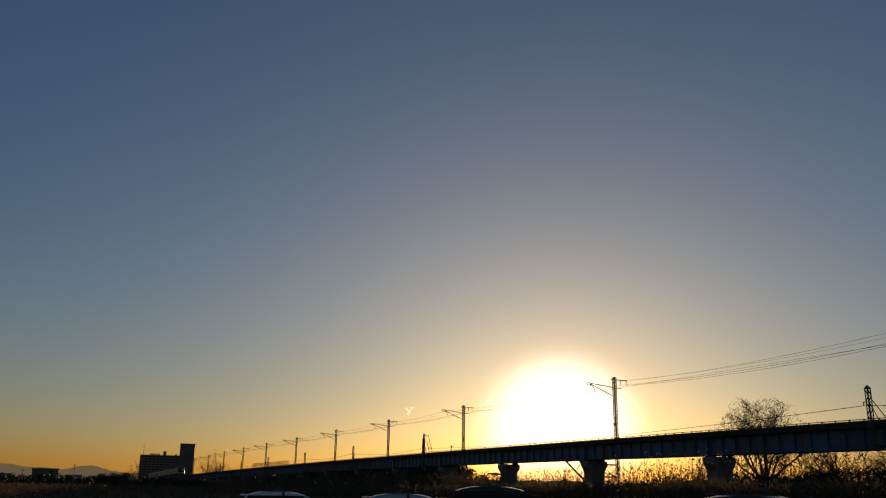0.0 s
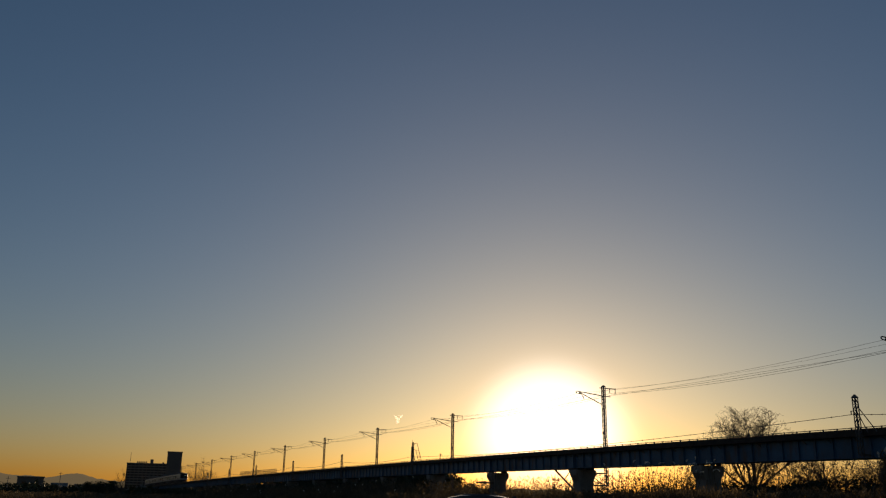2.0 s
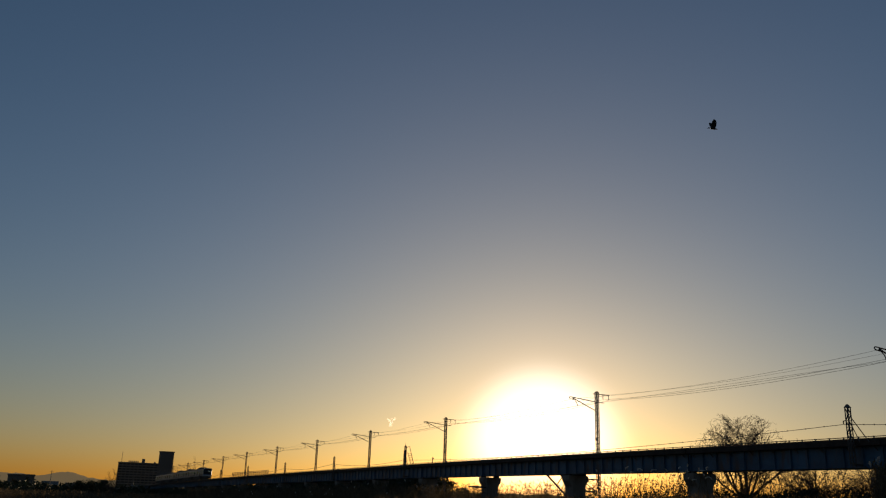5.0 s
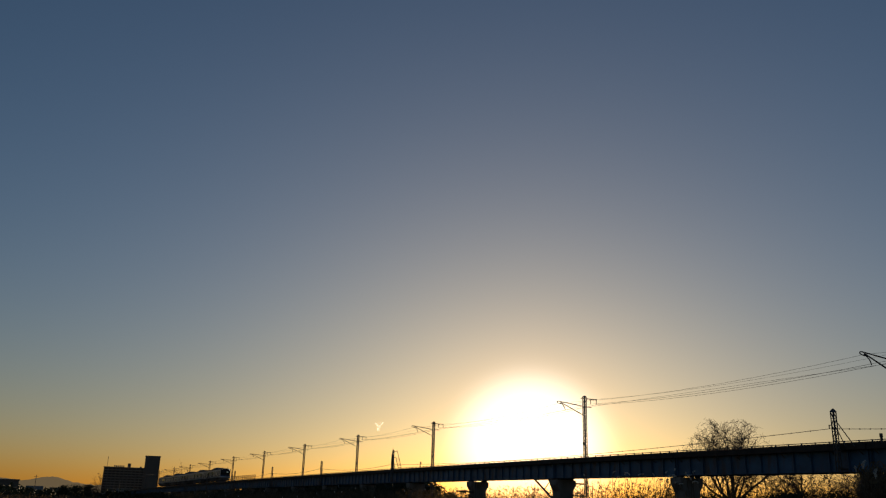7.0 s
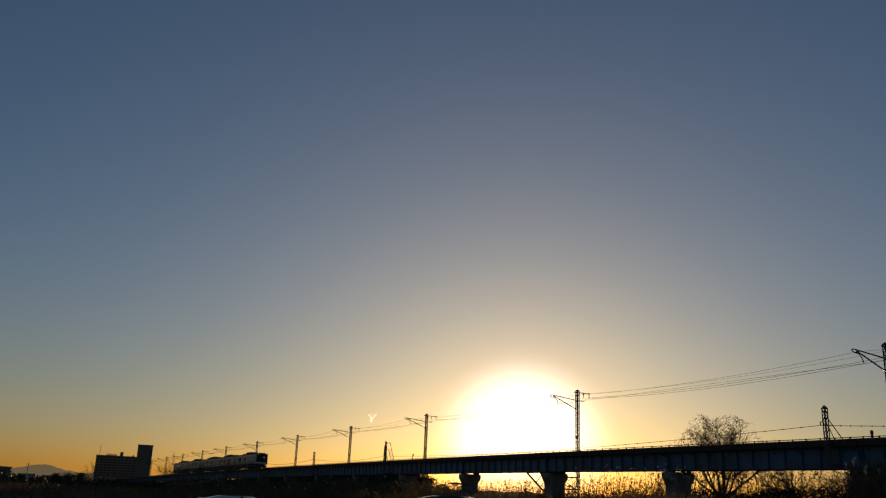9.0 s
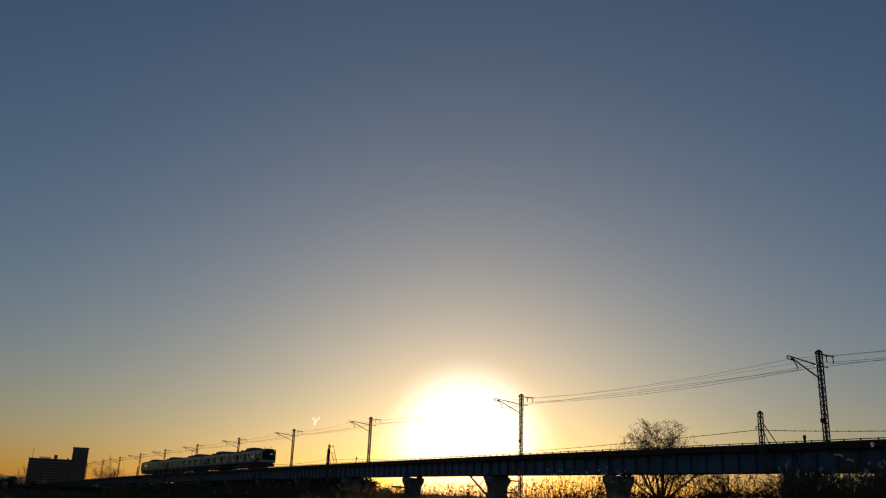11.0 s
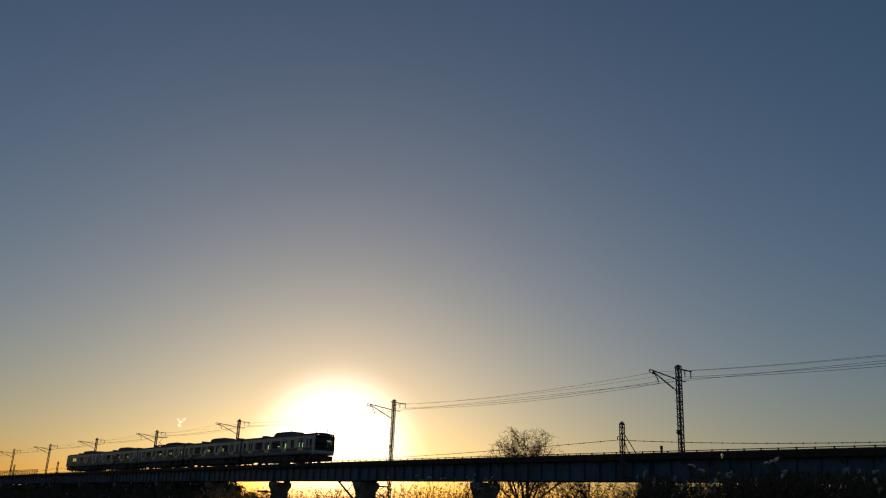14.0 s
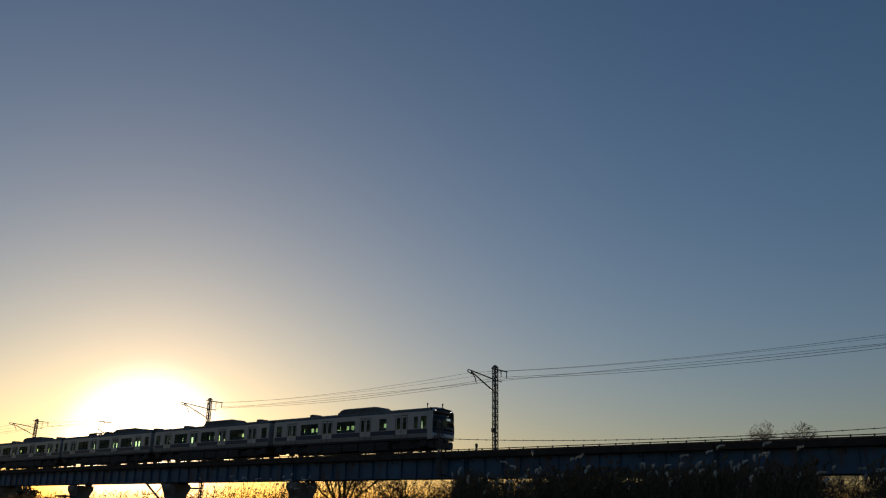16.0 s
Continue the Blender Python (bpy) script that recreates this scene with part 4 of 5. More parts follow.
def bare_tree(x, y, h, stems, lean, level, seed, label, crown=None, thick=0.0125):
    """A leafless tree about h high whose limbs fan out from low on the trunk; crown: the half width of its rounded outline."""
    rng = random.Random(seed)

    def inside(q):
        if not crown:
            return True
        lump = 1 + 0.22 * noise.noise(Vector((q.x * 0.5, q.y * 0.5, q.z * 0.5 + seed)))
        return math.hypot(q.x, q.y) / crown / lump < math.sqrt(max(0.0, 1 - max(0.0, (q.z - h * 0.5) / (h * 0.5 * lump)) ** 2))

    z = ground_z(x, y)
    tree = empty("bare_tree", pose(x, y, z))
    bm = bmesh.new()
    tube(bm, (0, 0, -0.4), (0, 0, h * 0.09), h * 0.032, h * 0.026, 10)
    tube(bm, (0, 0, h * 0.09), (0.05, 0, h * 0.16), h * 0.026, h * 0.02, 10)
    part("trunk", bm, BARK, tree)
    for k in range(stems):
        a = 2.4 * k + rng.uniform(-0.3, 0.3)
        ln = lean * 1.5 * math.sqrt((k + 0.5) / stems)
        d = Vector((math.cos(a) * ln, math.sin(a) * ln, 1)).normalized()
        reach = 1 / math.sqrt((math.hypot(d.x, d.y) / (lean * 0.62 * h)) ** 2 + (d.z / (0.84 * h)) ** 2)
        bm = bmesh.new()
        branch(bm, rng, Vector((0, 0, h * 0.08)), d, reach * rng.uniform(0.6, 0.68) * (1.25 if crown else 1), h * thick, level, 0.05 if crown else 0.03, inside)
        part("limb", bm, BARK, tree)
    tagged(tree, label, "tree", "bare trees")


bare_tree(*at_bearing(136.0, 97), 9.8, 13, 1.05, 4, 33, "leafless round-crowned tree with fine twigs behind the bridge", 6.1, 0.014)
LOW_TREE = "low leafless riverside tree with crooked limbs"
bare_tree(*at_bearing(132.2, 90), 6.0, 6, 1.3, 3, 12, LOW_TREE, None, 0.017)
bare_tree(*at_bearing(128.0, 84), 5.8, 6, 1.3, 3, 13, LOW_TREE, None, 0.017)
bare_tree(*at_bearing(123.5, 80), 5.4, 6, 1.2, 3, 21, LOW_TREE, None, 0.016)
bare_tree(*at_bearing(109.3, 80), 8.7, 14, 0.7, 4, 42, "leafless wide-crowned tree behind the bridge", 3.3)
bare_tree(*at_bearing(107.6, 79), 9.4, 14, 0.7, 4, 44, "leafless wide-crowned tree behind the bridge", 3.3)
bare_tree(*at_bearing(105.3, 72), 5.8, 11, 1.0, 3, 15, LOW_TREE)
bare_tree(*at_bearing(103.2, 75), 5.6, 10, 1.0, 3, 19, LOW_TREE)
bare_tree(*at_bearing(171.0, 352), 17.0, 8, 0.85, 3, 16, "leafless tree beside the far approach spans", None, 0.012)
bare_tree(*at_bearing(175.7, 320), 12.0, 5, 0.3, 3, 17, "slender leafless tree near the flats")


def evergreen(bearing, dist, h, w, seed):
    x, y = at_bearing(bearing, dist)
    tree = empty("evergreen_tree", pose(x, y, ground_z(x, y)))
    rng = random.Random(seed)
    bm = bmesh.new()
    tube(bm, (0, 0, -0.3), (0, 0, h * 0.6), h * 0.035, h * 0.015, 8)
    for k in range(5):
        a = rng.uniform(0, math.tau)
        tube(bm, (0, 0, h * (0.25 + 0.07 * k)), (math.cos(a) * w * 0.4, math.sin(a) * w * 0.4, h * (0.45 + 0.08 * k)), h * 0.012, h * 0.005, 5)
    part("trunk", bm, BARK, tree)
    blobs = []
    for _ in range(14):
        a, r, z = rng.uniform(0, math.tau), rng.uniform(0, 0.5) * w, rng.uniform(0.3, 0.9)
        s = rng.uniform(0.16, 0.28)
        blobs.append((math.cos(a) * r * (1.2 - z), math.sin(a) * r * (1.2 - z), h * z, w * s, w * s, h * s * 0.7))
    part("crown", leaf_cloud(blobs, 260, 0.16 * h / 6, seed), EVERGREEN, tree)
    tagged(tree, "dark bushy evergreen tree beyond the bridge", "tree", "evergreen trees")


for row in ((155.9, 215, 7.6, 9, 1), (154.7, 205, 6.4, 8, 2), (153.6, 200, 5.0, 7, 3), (157.2, 222, 7.8, 9, 4), (152.6, 190, 3.8, 6, 5),
            (177.5, 345, 5.6, 8, 6), (176.9, 352, 6.2, 9, 7), (176.2, 346, 6.0, 8, 8), (179.5, 384, 4.8, 7, 9), (182.0, 392, 5.0, 7, 10), (178.3, 372, 4.6, 7, 11)):
    evergreen(*row)


# ---- reeds, grass and shrubs ----
def reed_bed(name, spots, h0, h1, plumes, seed, label, mat=REED, leaf=1.0):
    """Dry reeds: a thin bent stalk with long narrow leaves each; some carry a ragged head."""
    rng = np.random.default_rng(seed)
    verts, faces = [], []
    for x, y in spots:
        z = ground_z(x, y)
        h = rng.uniform(h0, h1)
        lean = rng.normal(0, 0.1, 2) + np.array((0.05, 0.0))
        base = np.array((x, y, z - 0.05))
        mid = base + np.array((lean[0] * h * 0.3, lean[1] * h * 0.3, h * 0.55))
        tip = base + np.array((lean[0] * h * 1.1, lean[1] * h * 1.1, h))
        r = 0.011
        i = len(verts)
        for p, s in ((base, 1.0), (mid, 0.8), (tip, 0.25)):
            for k in range(3):
                a = k * 2.0944
                verts.append((p[0] + r * s * math.cos(a), p[1] + r * s * math.sin(a), p[2]))
        for j in (0, 3):
            for k in range(3):
                faces.append((i + j + k, i + j + (k + 1) % 3, i + j + 3 + (k + 1) % 3, i + j + 3 + k))
        for _ in range(6):
            f = rng.uniform(0.15, 0.95)
            p = base + (tip - base) * f
            a = rng.uniform(0, 6.283)
            L = rng.uniform(0.3, 0.75) * leaf
            o = np.array((math.cos(a), math.sin(a), 0))
            w = np.array((-o[1], o[0], 0)) * 0.03
            q = p + o * L * 0.45 + np.array((0, 0, L * rng.uniform(0.2, 0.6)))
            e = q + o * L * 0.5 + np.array((0, 0, -L * rng.uniform(0.0, 0.5)))
            i = len(verts)
            verts += [tuple(p - w * 0.6), tuple(p + w * 0.6), tuple(q + w), tuple(q - w), tuple(e)]
            faces += [(i, i + 1, i + 2, i + 3), (i + 3, i + 2, i + 4)]
        if rng.random() < plumes:
            for _ in range(7):
                p = tip - np.array((0, 0, rng.uniform(0, 0.28)))
                d = rng.normal(0, 0.07, 3) + np.array((0.05, 0, 0.02))
                w = rng.normal(0, 0.025, 3)
                i = len(verts)
                verts += [tuple(p), tuple(p + d + w), tuple(p + d * 1.8), tuple(p + d - w)]
                faces.append((i, i + 1, i + 2, i + 3))
    return tagged(part(name, (verts, [], faces), mat), label, "reeds", kind="stuff")


def scatter(n, seed, x0, x1, y0, y1, keep=lambda x, y: True):
    rng = random.Random(seed)
    out = []
    while len(out) < n:
        x, y = rng.uniform(x0, x1), rng.uniform(y0, y1)
        if keep(x, y) and noise.noise(Vector((x * 0.25, y * 0.25, seed))) > -0.45 + 0.3 * rng.random():
            out.append((x, y))
    return out


def gap(x, y):
    """Low spots in the near reeds that leave the piers' feet in view."""
    b = math.degrees(math.atan2(y, x))
    return 103.0 < b < 106.5 or (123.2 < b < 127.5 and noise.noise(Vector((x * 3, y * 3, 1))) < 0.1)


reed_bed("reeds", scatter(2700, 1, -150, -45, 58.5, 72), 1.9, 3.8, 0.5, 21, "tall dry reeds standing behind the bridge piers")
reed_bed("reeds", scatter(1000, 2, -48, 5, 58.5, 72), 1.4, 2.4, 0.4, 22, "tall dry reeds standing behind the bridge piers")
reed_bed("reeds", scatter(6000, 3, -34, 8, 27, 40, lambda x, y: x > -0.8 * y and not gap(x, y)), 1.7, 2.8, 0.12, 23, "dense dark reeds on the near bank")
reed_bed("reeds", scatter(6000, 4, -40, 10, 40, 51, lambda x, y: x > -0.8 * y and not gap(x, y)), 2.5, 3.6, 0.12, 27, "dense dark reeds on the near bank")
reed_bed("grass", scatter(5200, 5, -110, -28, 36, 51, lambda x, y: x < -0.74 * y), 0.8, 1.45, 0.1, 24, "dry waist-high grass before the bridge")
reed_bed("grass", scatter(5000, 6, -240, -95, 36, 51.5), 2.0, 3.3, 0.2, 25, "dry tall grass before the far spans")
reed_bed("grass", scatter(4200, 7, -330, -70, -20, 34, lambda x, y: x < -1.9 * y), 1.1, 1.8, 0.1, 26, "dry tall grass along the field edge")


def shrub(x, y, h, w, seed):
    rng = random.Random(seed)
    bush = empty("shrub", pose(x, y, ground_z(x, y)))
    bm = bmesh.new()
    for k in range(7):
        a = rng.uniform(0, math.tau)
        branch(bm, rng, Vector((0, 0, -0.1)), Vector((math.cos(a) * 0.6, math.sin(a) * 0.6, 1)).normalized(), h * 0.6, 0.03, 2, 0.02)
    part("stem_tangle", bm, BARK, bush)
    blobs = [(rng.uniform(-0.5, 0.5) * w, rng.uniform(-0.5, 0.5) * w, h * rng.uniform(0.3, 0.75), w * 0.3, w * 0.3, h * 0.26) for _ in range(9)]
    part("foliage", leaf_cloud(blobs, 230, 0.12, seed), EVERGREEN, bush)
    tagged(bush, "dark tangled shrub on the bank", "shrub", "bank shrubs")


for k in range(48):
    rng = random.Random(100 + k)
    x = -118 - 6.5 * k + rng.uniform(-3, 3)
    shrub(x, rng.uniform(44, 50.5), rng.uniform(3.3, 4.6), rng.uniform(6, 9.5), 200 + k)


for k in range(9):
    rng = random.Random(300 + k)
    shrub(-78 + 5.8 * k + rng.uniform(-2, 2), rng.uniform(60, 63), rng.uniform(1.5, 2.0) + 0.06 * k, rng.uniform(5.5, 8), 400 + k)


def pampas(h, seed, size=0.6, windblown=False):
    """One tall pampas stem with a drooping silvery plume; z = 0 at the ground."""
    rng = random.Random(seed)
    plant = empty("pampas_grass")
    bm = bmesh.new()
    droop = rng.uniform(0.3, 0.65) if windblown else rng.uniform(0.12, 0.3)
    pts = [Vector((0.03 * k * k * droop, 0, h * k / 4)) for k in range(5)]
    for a, b in zip(pts, pts[1:]):
        tube(bm, a, b, 0.012, 0.01, 5)
    part("stem", bm, REED, plant)
    verts, faces = [], []
    top = pts[-1]
    for k in range(110):
        f = rng.random()
        p = top + Vector((droop * 0.9 * f * f, 0, 0.42 * f - 0.12 * f * f))
        w = 0.085 * math.sin(math.pi * min(1, 0.15 + 0.85 * (1 - f))) + 0.02
        d = Vector((rng.gauss(0.02, w * 0.5), rng.gauss(0, w * 0.5), rng.uniform(-0.12, 0.0)))
        s = Vector((rng.gauss(0, 1), rng.gauss(0, 1), rng.gauss(0, 1))).normalized() * 0.018
        i = len(verts)
        verts += [tuple(p), tuple(p + d * 0.6 + s), tuple(p + d * 1.2), tuple(p + d * 0.6 - s)]
        faces.append((i, i + 1, i + 2, i + 3))
    for q in range(7):
        f = q / 6
        c = top + Vector((droop * 0.9 * f * f, 0, 0.4 * f - 0.12 * f * f))
        r = 0.075 * math.sin(math.pi * (0.12 + 0.83 * (1 - f))) * rng.uniform(0.8, 1.2)
        base = len(verts)
        for a in range(6):
            verts.append((c.x + r * math.cos(a * 1.047), c.y + r * math.sin(a * 1.047), c.z + rng.uniform(-0.02, 0.02)))
        if q:
            for a in range(6):
                faces.append((base - 6 + a, base - 6 + (a + 1) % 6, base + (a + 1) % 6, base + a))
    verts = [tuple(top + (Vector(v) - top) * size) for v in verts]
    part("plume", (verts, [], faces), PLUME, plant, "silvery feathery plume")
    for k in range(4):
        a = rng.uniform(0, math.tau)
        bm = bmesh.new()
        o, z = Vector((math.cos(a), math.sin(a), 0)), h * rng.uniform(0.2, 0.6)
        w = Vector((-o.y, o.x, 0)) * 0.012
        p = [Vector((0, 0, z)), o * 0.3 + Vector((0, 0, z + 0.45)), o * 0.75 + Vector((0, 0, z + 0.4))]
        va = [bm.verts.new(p[0] - w), bm.verts.new(p[0] + w), bm.verts.new(p[1] + w), bm.verts.new(p[1] - w), bm.verts.new(p[2])]
        bm.faces.new(va[:4])
        bm.faces.new((va[3], va[2], va[4]))
        part("leaf", bm, REED, plant)
    return tagged(plant, "tall dry pampas stem with a silvery plume", "pampas grass", "pampas stems")


def make_pampas():
    kinds = [pampas(h, 30 + k) for k, h in enumerate((1.9, 2.1, 2.3, 2.45, 2.6))]
    tall = [pampas(h, 50 + k, 0.5, True) for k, h in enumerate((2.2, 2.5, 2.7, 2.9))]
    used = set()
    rng = random.Random(77)
    spots = [(rng.uniform(-26, 3), rng.uniform(25, 34)) for _ in range(120)]
    spots = [(x, y) for x, y in spots if x > -0.82 * y]
    spots += [(rng.uniform(-150, -70), rng.uniform(24, 40)) for _ in range(22)]
    near = [(rng.uniform(-17, 2.5), rng.uniform(22.5, 27)) for _ in range(54)]
    near += [(rng.uniform(-43, -35.5), rng.uniform(30, 34)) for _ in range(30)]
    for i, (x, y) in enumerate(near):
        m = pose(x, y, ground_z(x, y) - 0.05, rng.gauss(0, 7), rng.gauss(6, 6), rng.gauss(0, 60))
        if i < 4:
            tall[i].matrix_basis = m
        else:
            copy_thing(tall[rng.randrange(4)], m)
    for x, y in spots:
        k = rng.randrange(5)
        m = pose(x, y, ground_z(x, y) - 0.05, rng.gauss(0, 4), rng.gauss(3, 4), rng.gauss(0, 50))
        if k not in used:
            used.add(k)
            kinds[k].matrix_basis = m
        else:
            copy_thing(kinds[k], m)


make_pampas()


# ---- parked cars ----
def parked_car(bearing, dist, turn, paint, kind, label, h=None):
    x, y = at_bearing(bearing, dist)
    car = empty("parked_car", pose(x, y, 0.03, 0, 0, turn))
    H = h or {"wagon": 1.5, "van": 1.78, "hatch": 1.5}[kind]
    L, Wd = {"wagon": 4.5, "van": 4.5, "hatch": 3.9}[kind], 0.84
    belt = H * 0.6
    bm = bmesh.new()
    low = [(-L / 2, 0.3), (-L / 2, belt - 0.05), (-L / 2 + 0.15, belt), (L * 0.27, belt), (L / 2 - 0.25, belt - 0.16), (L / 2, belt - 0.35), (L / 2, 0.3)]
    loft(bm, [[(px, sy * Wd * f, pz) for px, pz in low] for sy, f in ((-1, 0.94), (-1, 1.0), (1, 1.0), (1, 0.94))])
    bmesh.ops.bevel(bm, geom=list(bm.edges), offset=0.03, segments=2, affect="EDGES")
    body = part("body", bm, paint, car, smooth=True)
    front = {"wagon": 0.3, "van": 0.4, "hatch": 0.28}[kind]
    gl = [(-L / 2 + 0.12, belt), (-L / 2 + 0.42, H - 0.17), (L * 0.04, H - 0.17), (L * front, belt)]
    rings = [(px, pz, Wd * 0.97 * (1.0 if pz < H - 0.1 else 0.8)) for px, pz in gl]
    sides = [[Vector((px, sy * w, pz)) for px, pz, w in rings] for sy in (-1, 1)]
    panes = [("side_window", sides[0]), ("side_window", sides[1][::-1])]
    panes += [(name, [sides[0][a], sides[0][b], sides[1][b], sides[1][a]]) for name, a, b in (("rear_window", 0, 1), ("windscreen", 2, 3))]
    for name, quad in panes:
        out = (quad[1] - quad[0]).cross(quad[2] - quad[0]).normalized() * 0.012
        bm = bmesh.new()
        loft(bm, [[tuple(q - out) for q in quad], [tuple(q) for q in quad]])
        part(name, bm, CARGLASS, car, "tinted pane")
    bm = bmesh.new()
    mid, reach = (-L / 2 + 0.38 + L * 0.06) / 2, (L * 0.06 + L / 2 - 0.38) / 2
    roof = [[(mid + reach * u, s * Wd * 0.8, H - 0.15 * abs(u) ** 2.4 - 0.06 * s * s) for u in (-1, -0.8, -0.55, -0.2, 0.2, 0.55, 0.8, 1)] for s in (-1, -0.6, 0, 0.6, 1)]
    grid = [[bm.verts.new(p) for p in r] for r in roof]
    under = [[bm.verts.new((p[0], p[1], H - 0.23)) for p in r] for r in roof]
    for a in range(4):
        for b in range(7):
            bm.faces.new((grid[a][b], grid[a + 1][b], grid[a + 1][b + 1], grid[a][b + 1]))
            bm.faces.new((under[a][b], under[a][b + 1], under[a + 1][b + 1], under[a + 1][b]))
    for b in range(7):
        bm.faces.new((grid[0][b], grid[0][b + 1], under[0][b + 1], under[0][b]))
        bm.faces.new((grid[4][b + 1], grid[4][b], under[4][b], under[4][b + 1]))
    for a in range(4):
        bm.faces.new((grid[a + 1][0], grid[a][0], under[a][0], under[a + 1][0]))
        bm.faces.new((grid[a][7], grid[a + 1][7], under[a + 1][7], under[a][7]))
    part("roof", bm, paint, car, smooth=True)
    for s in (-1, 1):
        for (ax, az, aw), (bx, bz, bw) in ((rings[0], rings[1]), (rings[3], rings[2])):
            bm = bmesh.new()
            bar(bm, (ax, s * aw, az), (bx, s * bw, bz), 0.07, 0.06)
            part("pillar", bm, paint, car)
        for px in (-L * 0.12, L * 0.06):
            bm = bmesh.new()
            bar(bm, (px, s * Wd * 0.975, belt), (px - 0.02, s * Wd * 0.79, H - 0.05), 0.08, 0.05)
            part("pillar", bm, CABBLACK, car)
        bm = bmesh.new()
        tube(bm, (-L / 2 + 0.7, s * Wd * 0.62, H - 0.02), (-0.25, s * Wd * 0.62, H - 0.02), 0.018)
        part("roof_rail", bm, STEEL, car)
        bm = bmesh.new()
        box(bm, L * 0.2, L * 0.27, *sorted((s * Wd, s * (Wd + 0.17))), belt, belt + 0.15, 0.03)
        part("mirror", bm, paint, car)
        for px in (-L * 0.31, L * 0.31):
            wheel = empty("wheel")
            wheel.parent = car
            bm = bmesh.new()
            tube(bm, (px, s * (Wd - 0.2), 0.31), (px, s * (Wd + 0.01), 0.31), 0.31, n=20)
            part("tyre", bm, RUBBER, wheel)
            bm = bmesh.new()
            tube(bm, (px, s * (Wd - 0.1), 0.31), (px, s * (Wd + 0.02), 0.31), 0.19, 0.17, n=12)
            part("rim", bm, STEEL, wheel)
    bm = bmesh.new()
    bar(bm, (-L / 2 + 0.28, -Wd * 0.72, H - 0.16), (-L / 2 + 0.28, Wd * 0.72, H - 0.16), 0.24, 0.05)
    part("rear_spoiler", bm, paint, car)
    tagged(car, label, "car", "parked cars")


parked_car(165.6, 33.0, 78.0, WHITECAR, "wagon", "white estate car parked in the car park", 1.46)
parked_car(157.4, 29.5, 68.0, SILVERCAR, "wagon", "silver estate car parked in the car park", 1.47)
parked_car(151.4, 27.0, 62.0, DARKCAR, "van", "dark tall car parked in the car park", 1.74)
parked_car(134.4, 18.0, 42.0, DARKCAR, "van", "dark van parked in the car park", 1.6)


# ---- wisp of contrail far off ----
def make_wisp():
    rng = random.Random(9)
    d = Vector((-0.9273, 0.3637, 0.0881))
    c = Vector((0, 0, EYE)) + d * 4400
    right = d.cross(Vector((0, 0, 1))).normalized()
    up = right.cross(d)
    verts, faces = [], []
    for (ax, ay, bx, by, w) in ((-24, 20, -3, 2, 5), (26, 24, 3, 0, 5.5), (-22, 21, 22, 25, 2.5), (-2, 4, -8, -26, 6), (4, 4, 4, -24, 3.5)):
        for k in range(22):
            f = k / 21
            px, py = ax + (bx - ax) * f + rng.gauss(0, 2.4), ay + (by - ay) * f + rng.gauss(0, 2.4)
            s = w * rng.uniform(0.25, 0.7)
            i = len(verts)
            for a in range(5):
                t = a * math.tau / 5 + 0.4 * rng.random()
                verts.append(tuple(c + right * 0.78 * (px + s * math.cos(t)) + up * 0.78 * (py + s * math.sin(t)) + d * (k * 0.02)))
            faces.append(tuple(range(i, i + 5)))
    tagged(part("cloud_wisp", (verts, [], faces), CLOUD), "short torn wisp of sunlit contrail", "cloud", kind="stuff")


make_wisp()

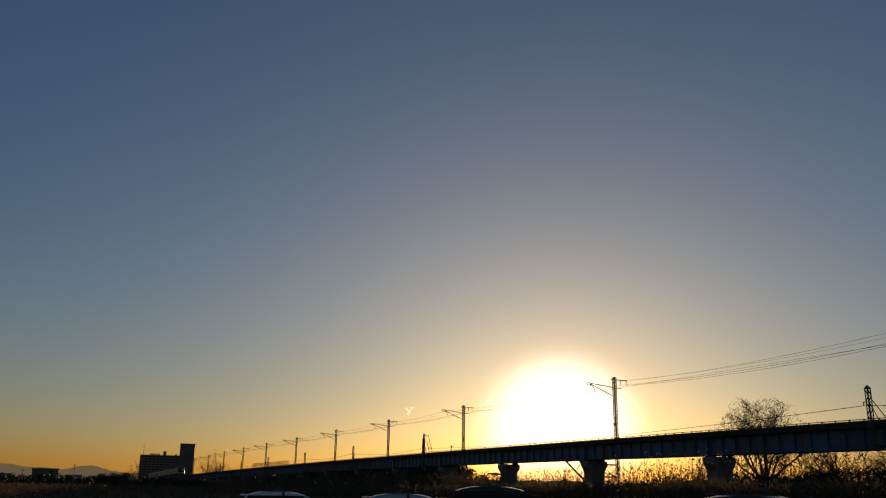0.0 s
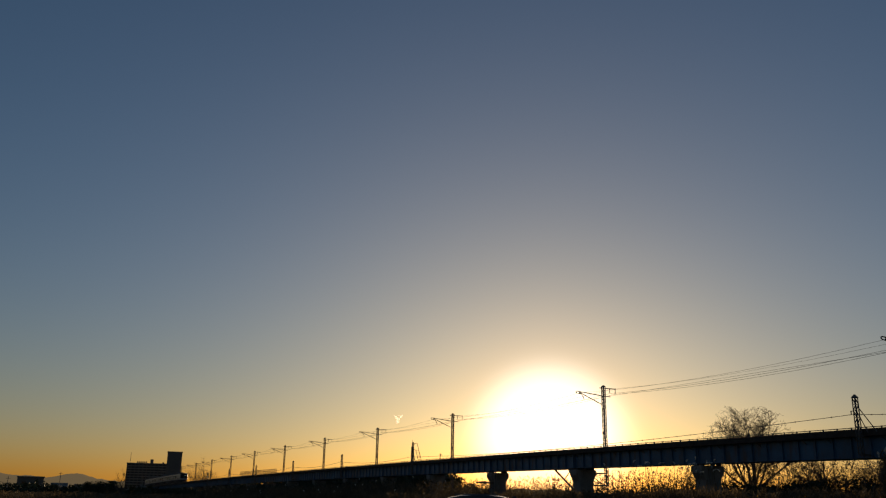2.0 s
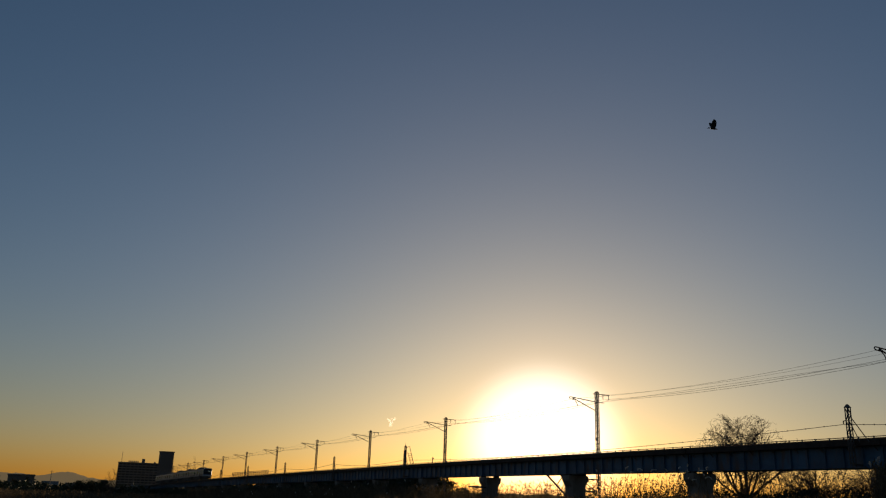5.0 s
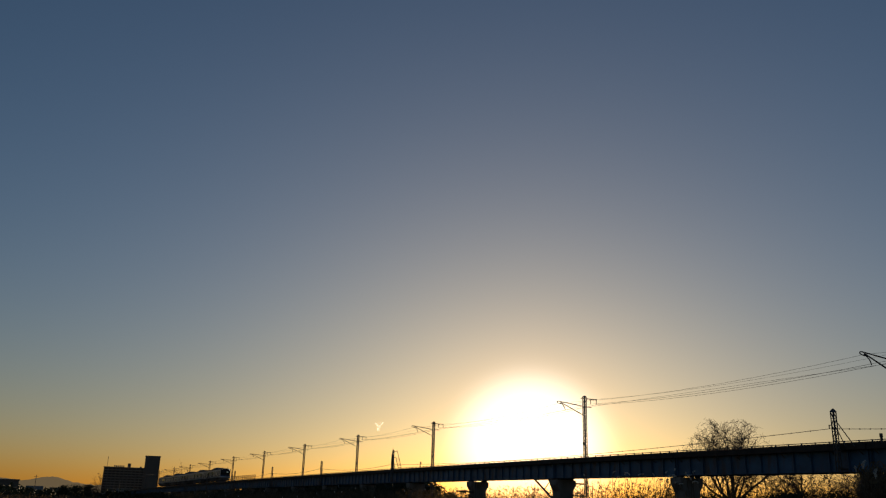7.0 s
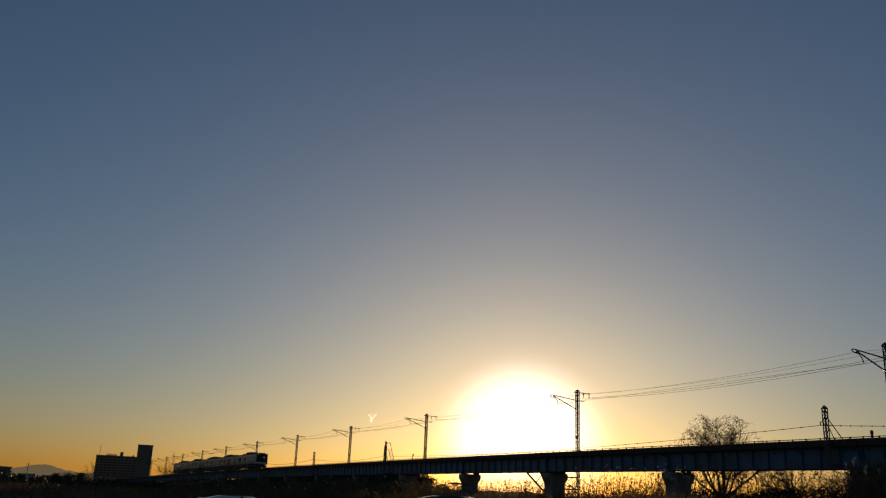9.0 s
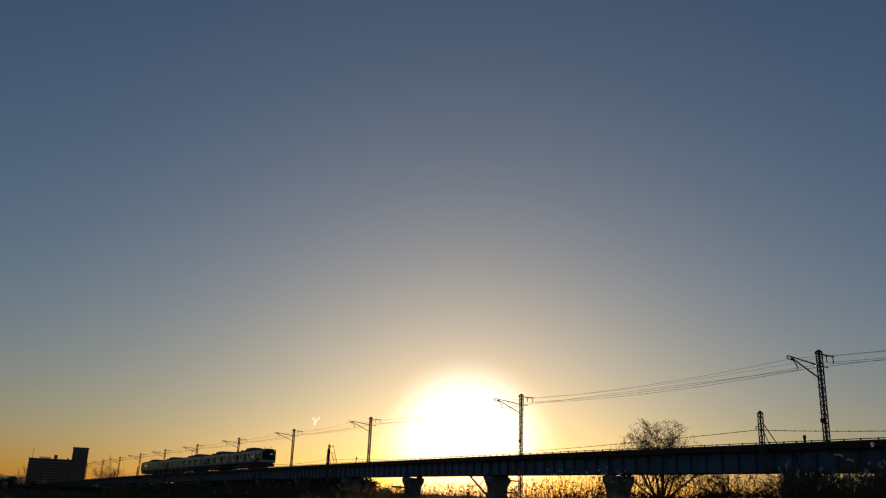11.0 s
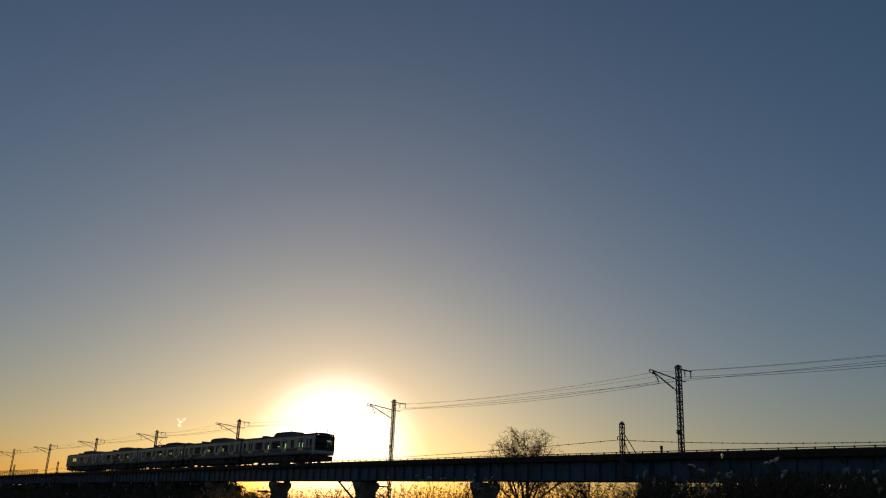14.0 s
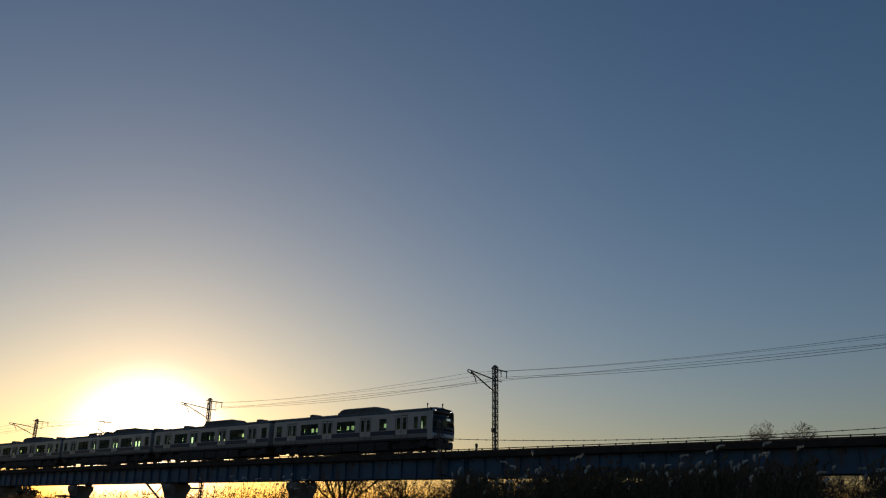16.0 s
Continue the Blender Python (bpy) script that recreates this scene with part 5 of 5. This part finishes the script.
# ---- bird ----
bird = empty("bird")
bm = bmesh.new()
rings = []
for x, r in ((-0.17, 0.012), (-0.12, 0.03), (-0.03, 0.05), (0.06, 0.048), (0.12, 0.03), (0.16, 0.026), (0.19, 0.014), (0.23, 0.003)):
    rings.append([(x, r * math.cos(a * math.tau / 10), r * 0.9 * math.sin(a * math.tau / 10)) for a in range(10)])
loft(bm, rings)
part("body", bm, FEATHER, bird, smooth=True)
bm = bmesh.new()
loft(bm, [[(-0.13, -0.02, 0.0), (-0.13, 0.02, 0.0), (-0.13, 0.0, 0.012)], [(-0.25, -0.07, 0.0), (-0.25, 0.07, 0.0), (-0.25, 0.0, 0.008)]])
part("tail", bm, FEATHER, bird)
wings = []
for s in (-1, 1):
    bm = bmesh.new()
    outline = [(0.1, 0.0), (0.12, 0.14), (0.1, 0.26), (0.04, 0.35), (-0.05, 0.38), (-0.1, 0.3), (-0.12, 0.16), (-0.1, 0.0)]
    up = [bm.verts.new((x, s * y, 0.012 - 0.02 * y)) for x, y in outline]
    dn = [bm.verts.new((x, s * y, -0.002 - 0.02 * y)) for x, y in outline]
    bm.faces.new(up)
    bm.faces.new(dn[::-1])
    for k in range(len(outline)):
        j = (k + 1) % len(outline)
        bm.faces.new((up[k], dn[k], dn[j], up[j]))
    w = part("wing", bm, FEATHER, bird)
    wings.append((w, s))
for ob in bird.children:
    ob.data.transform(Matrix.Scale(0.66, 4))
tagged(bird, "black bird in flapping flight against the sky", "bird")
BIRD_A, BIRD_B = Vector((-0.8668, 0.1085, 0.4837)) * 22, Vector((-0.8438, 0.23, 0.4806)) * 22


def bird_motion():
    step = (BIRD_B - BIRD_A) / 0.2
    way = math.degrees(math.atan2(step.y, step.x))
    at = lambda t: BIRD_A + step * (t - 4.0) + Vector((0, 0, EYE))
    walk(bird, [(t, pose(*at(t), 0, 0, way)) for t in (0.0, 4.0, 8.0, 16.0)])
    for w, s in wings:
        rows = [(0.0, pose(0, 0, 0.013, s * 62))]
        rows += [(3.0 + 0.1 * k, pose(0, 0, 0.013, s * (62 if k % 2 == 0 else -18))) for k in range(31)]
        rows += [(16.0, pose(0, 0, 0.013, s * 62))]
        walk(w, rows)


# ---- what moves ----
def motions():
    for k, car in enumerate((lead_car, second_car, third_car, fourth_car, tail_car)):
        walk(car, [(t * 0.5, car_pose(front_at(t * 0.5) - 10.0 - 20.25 * k)) for t in range(33)])
    bird_motion()


motions()
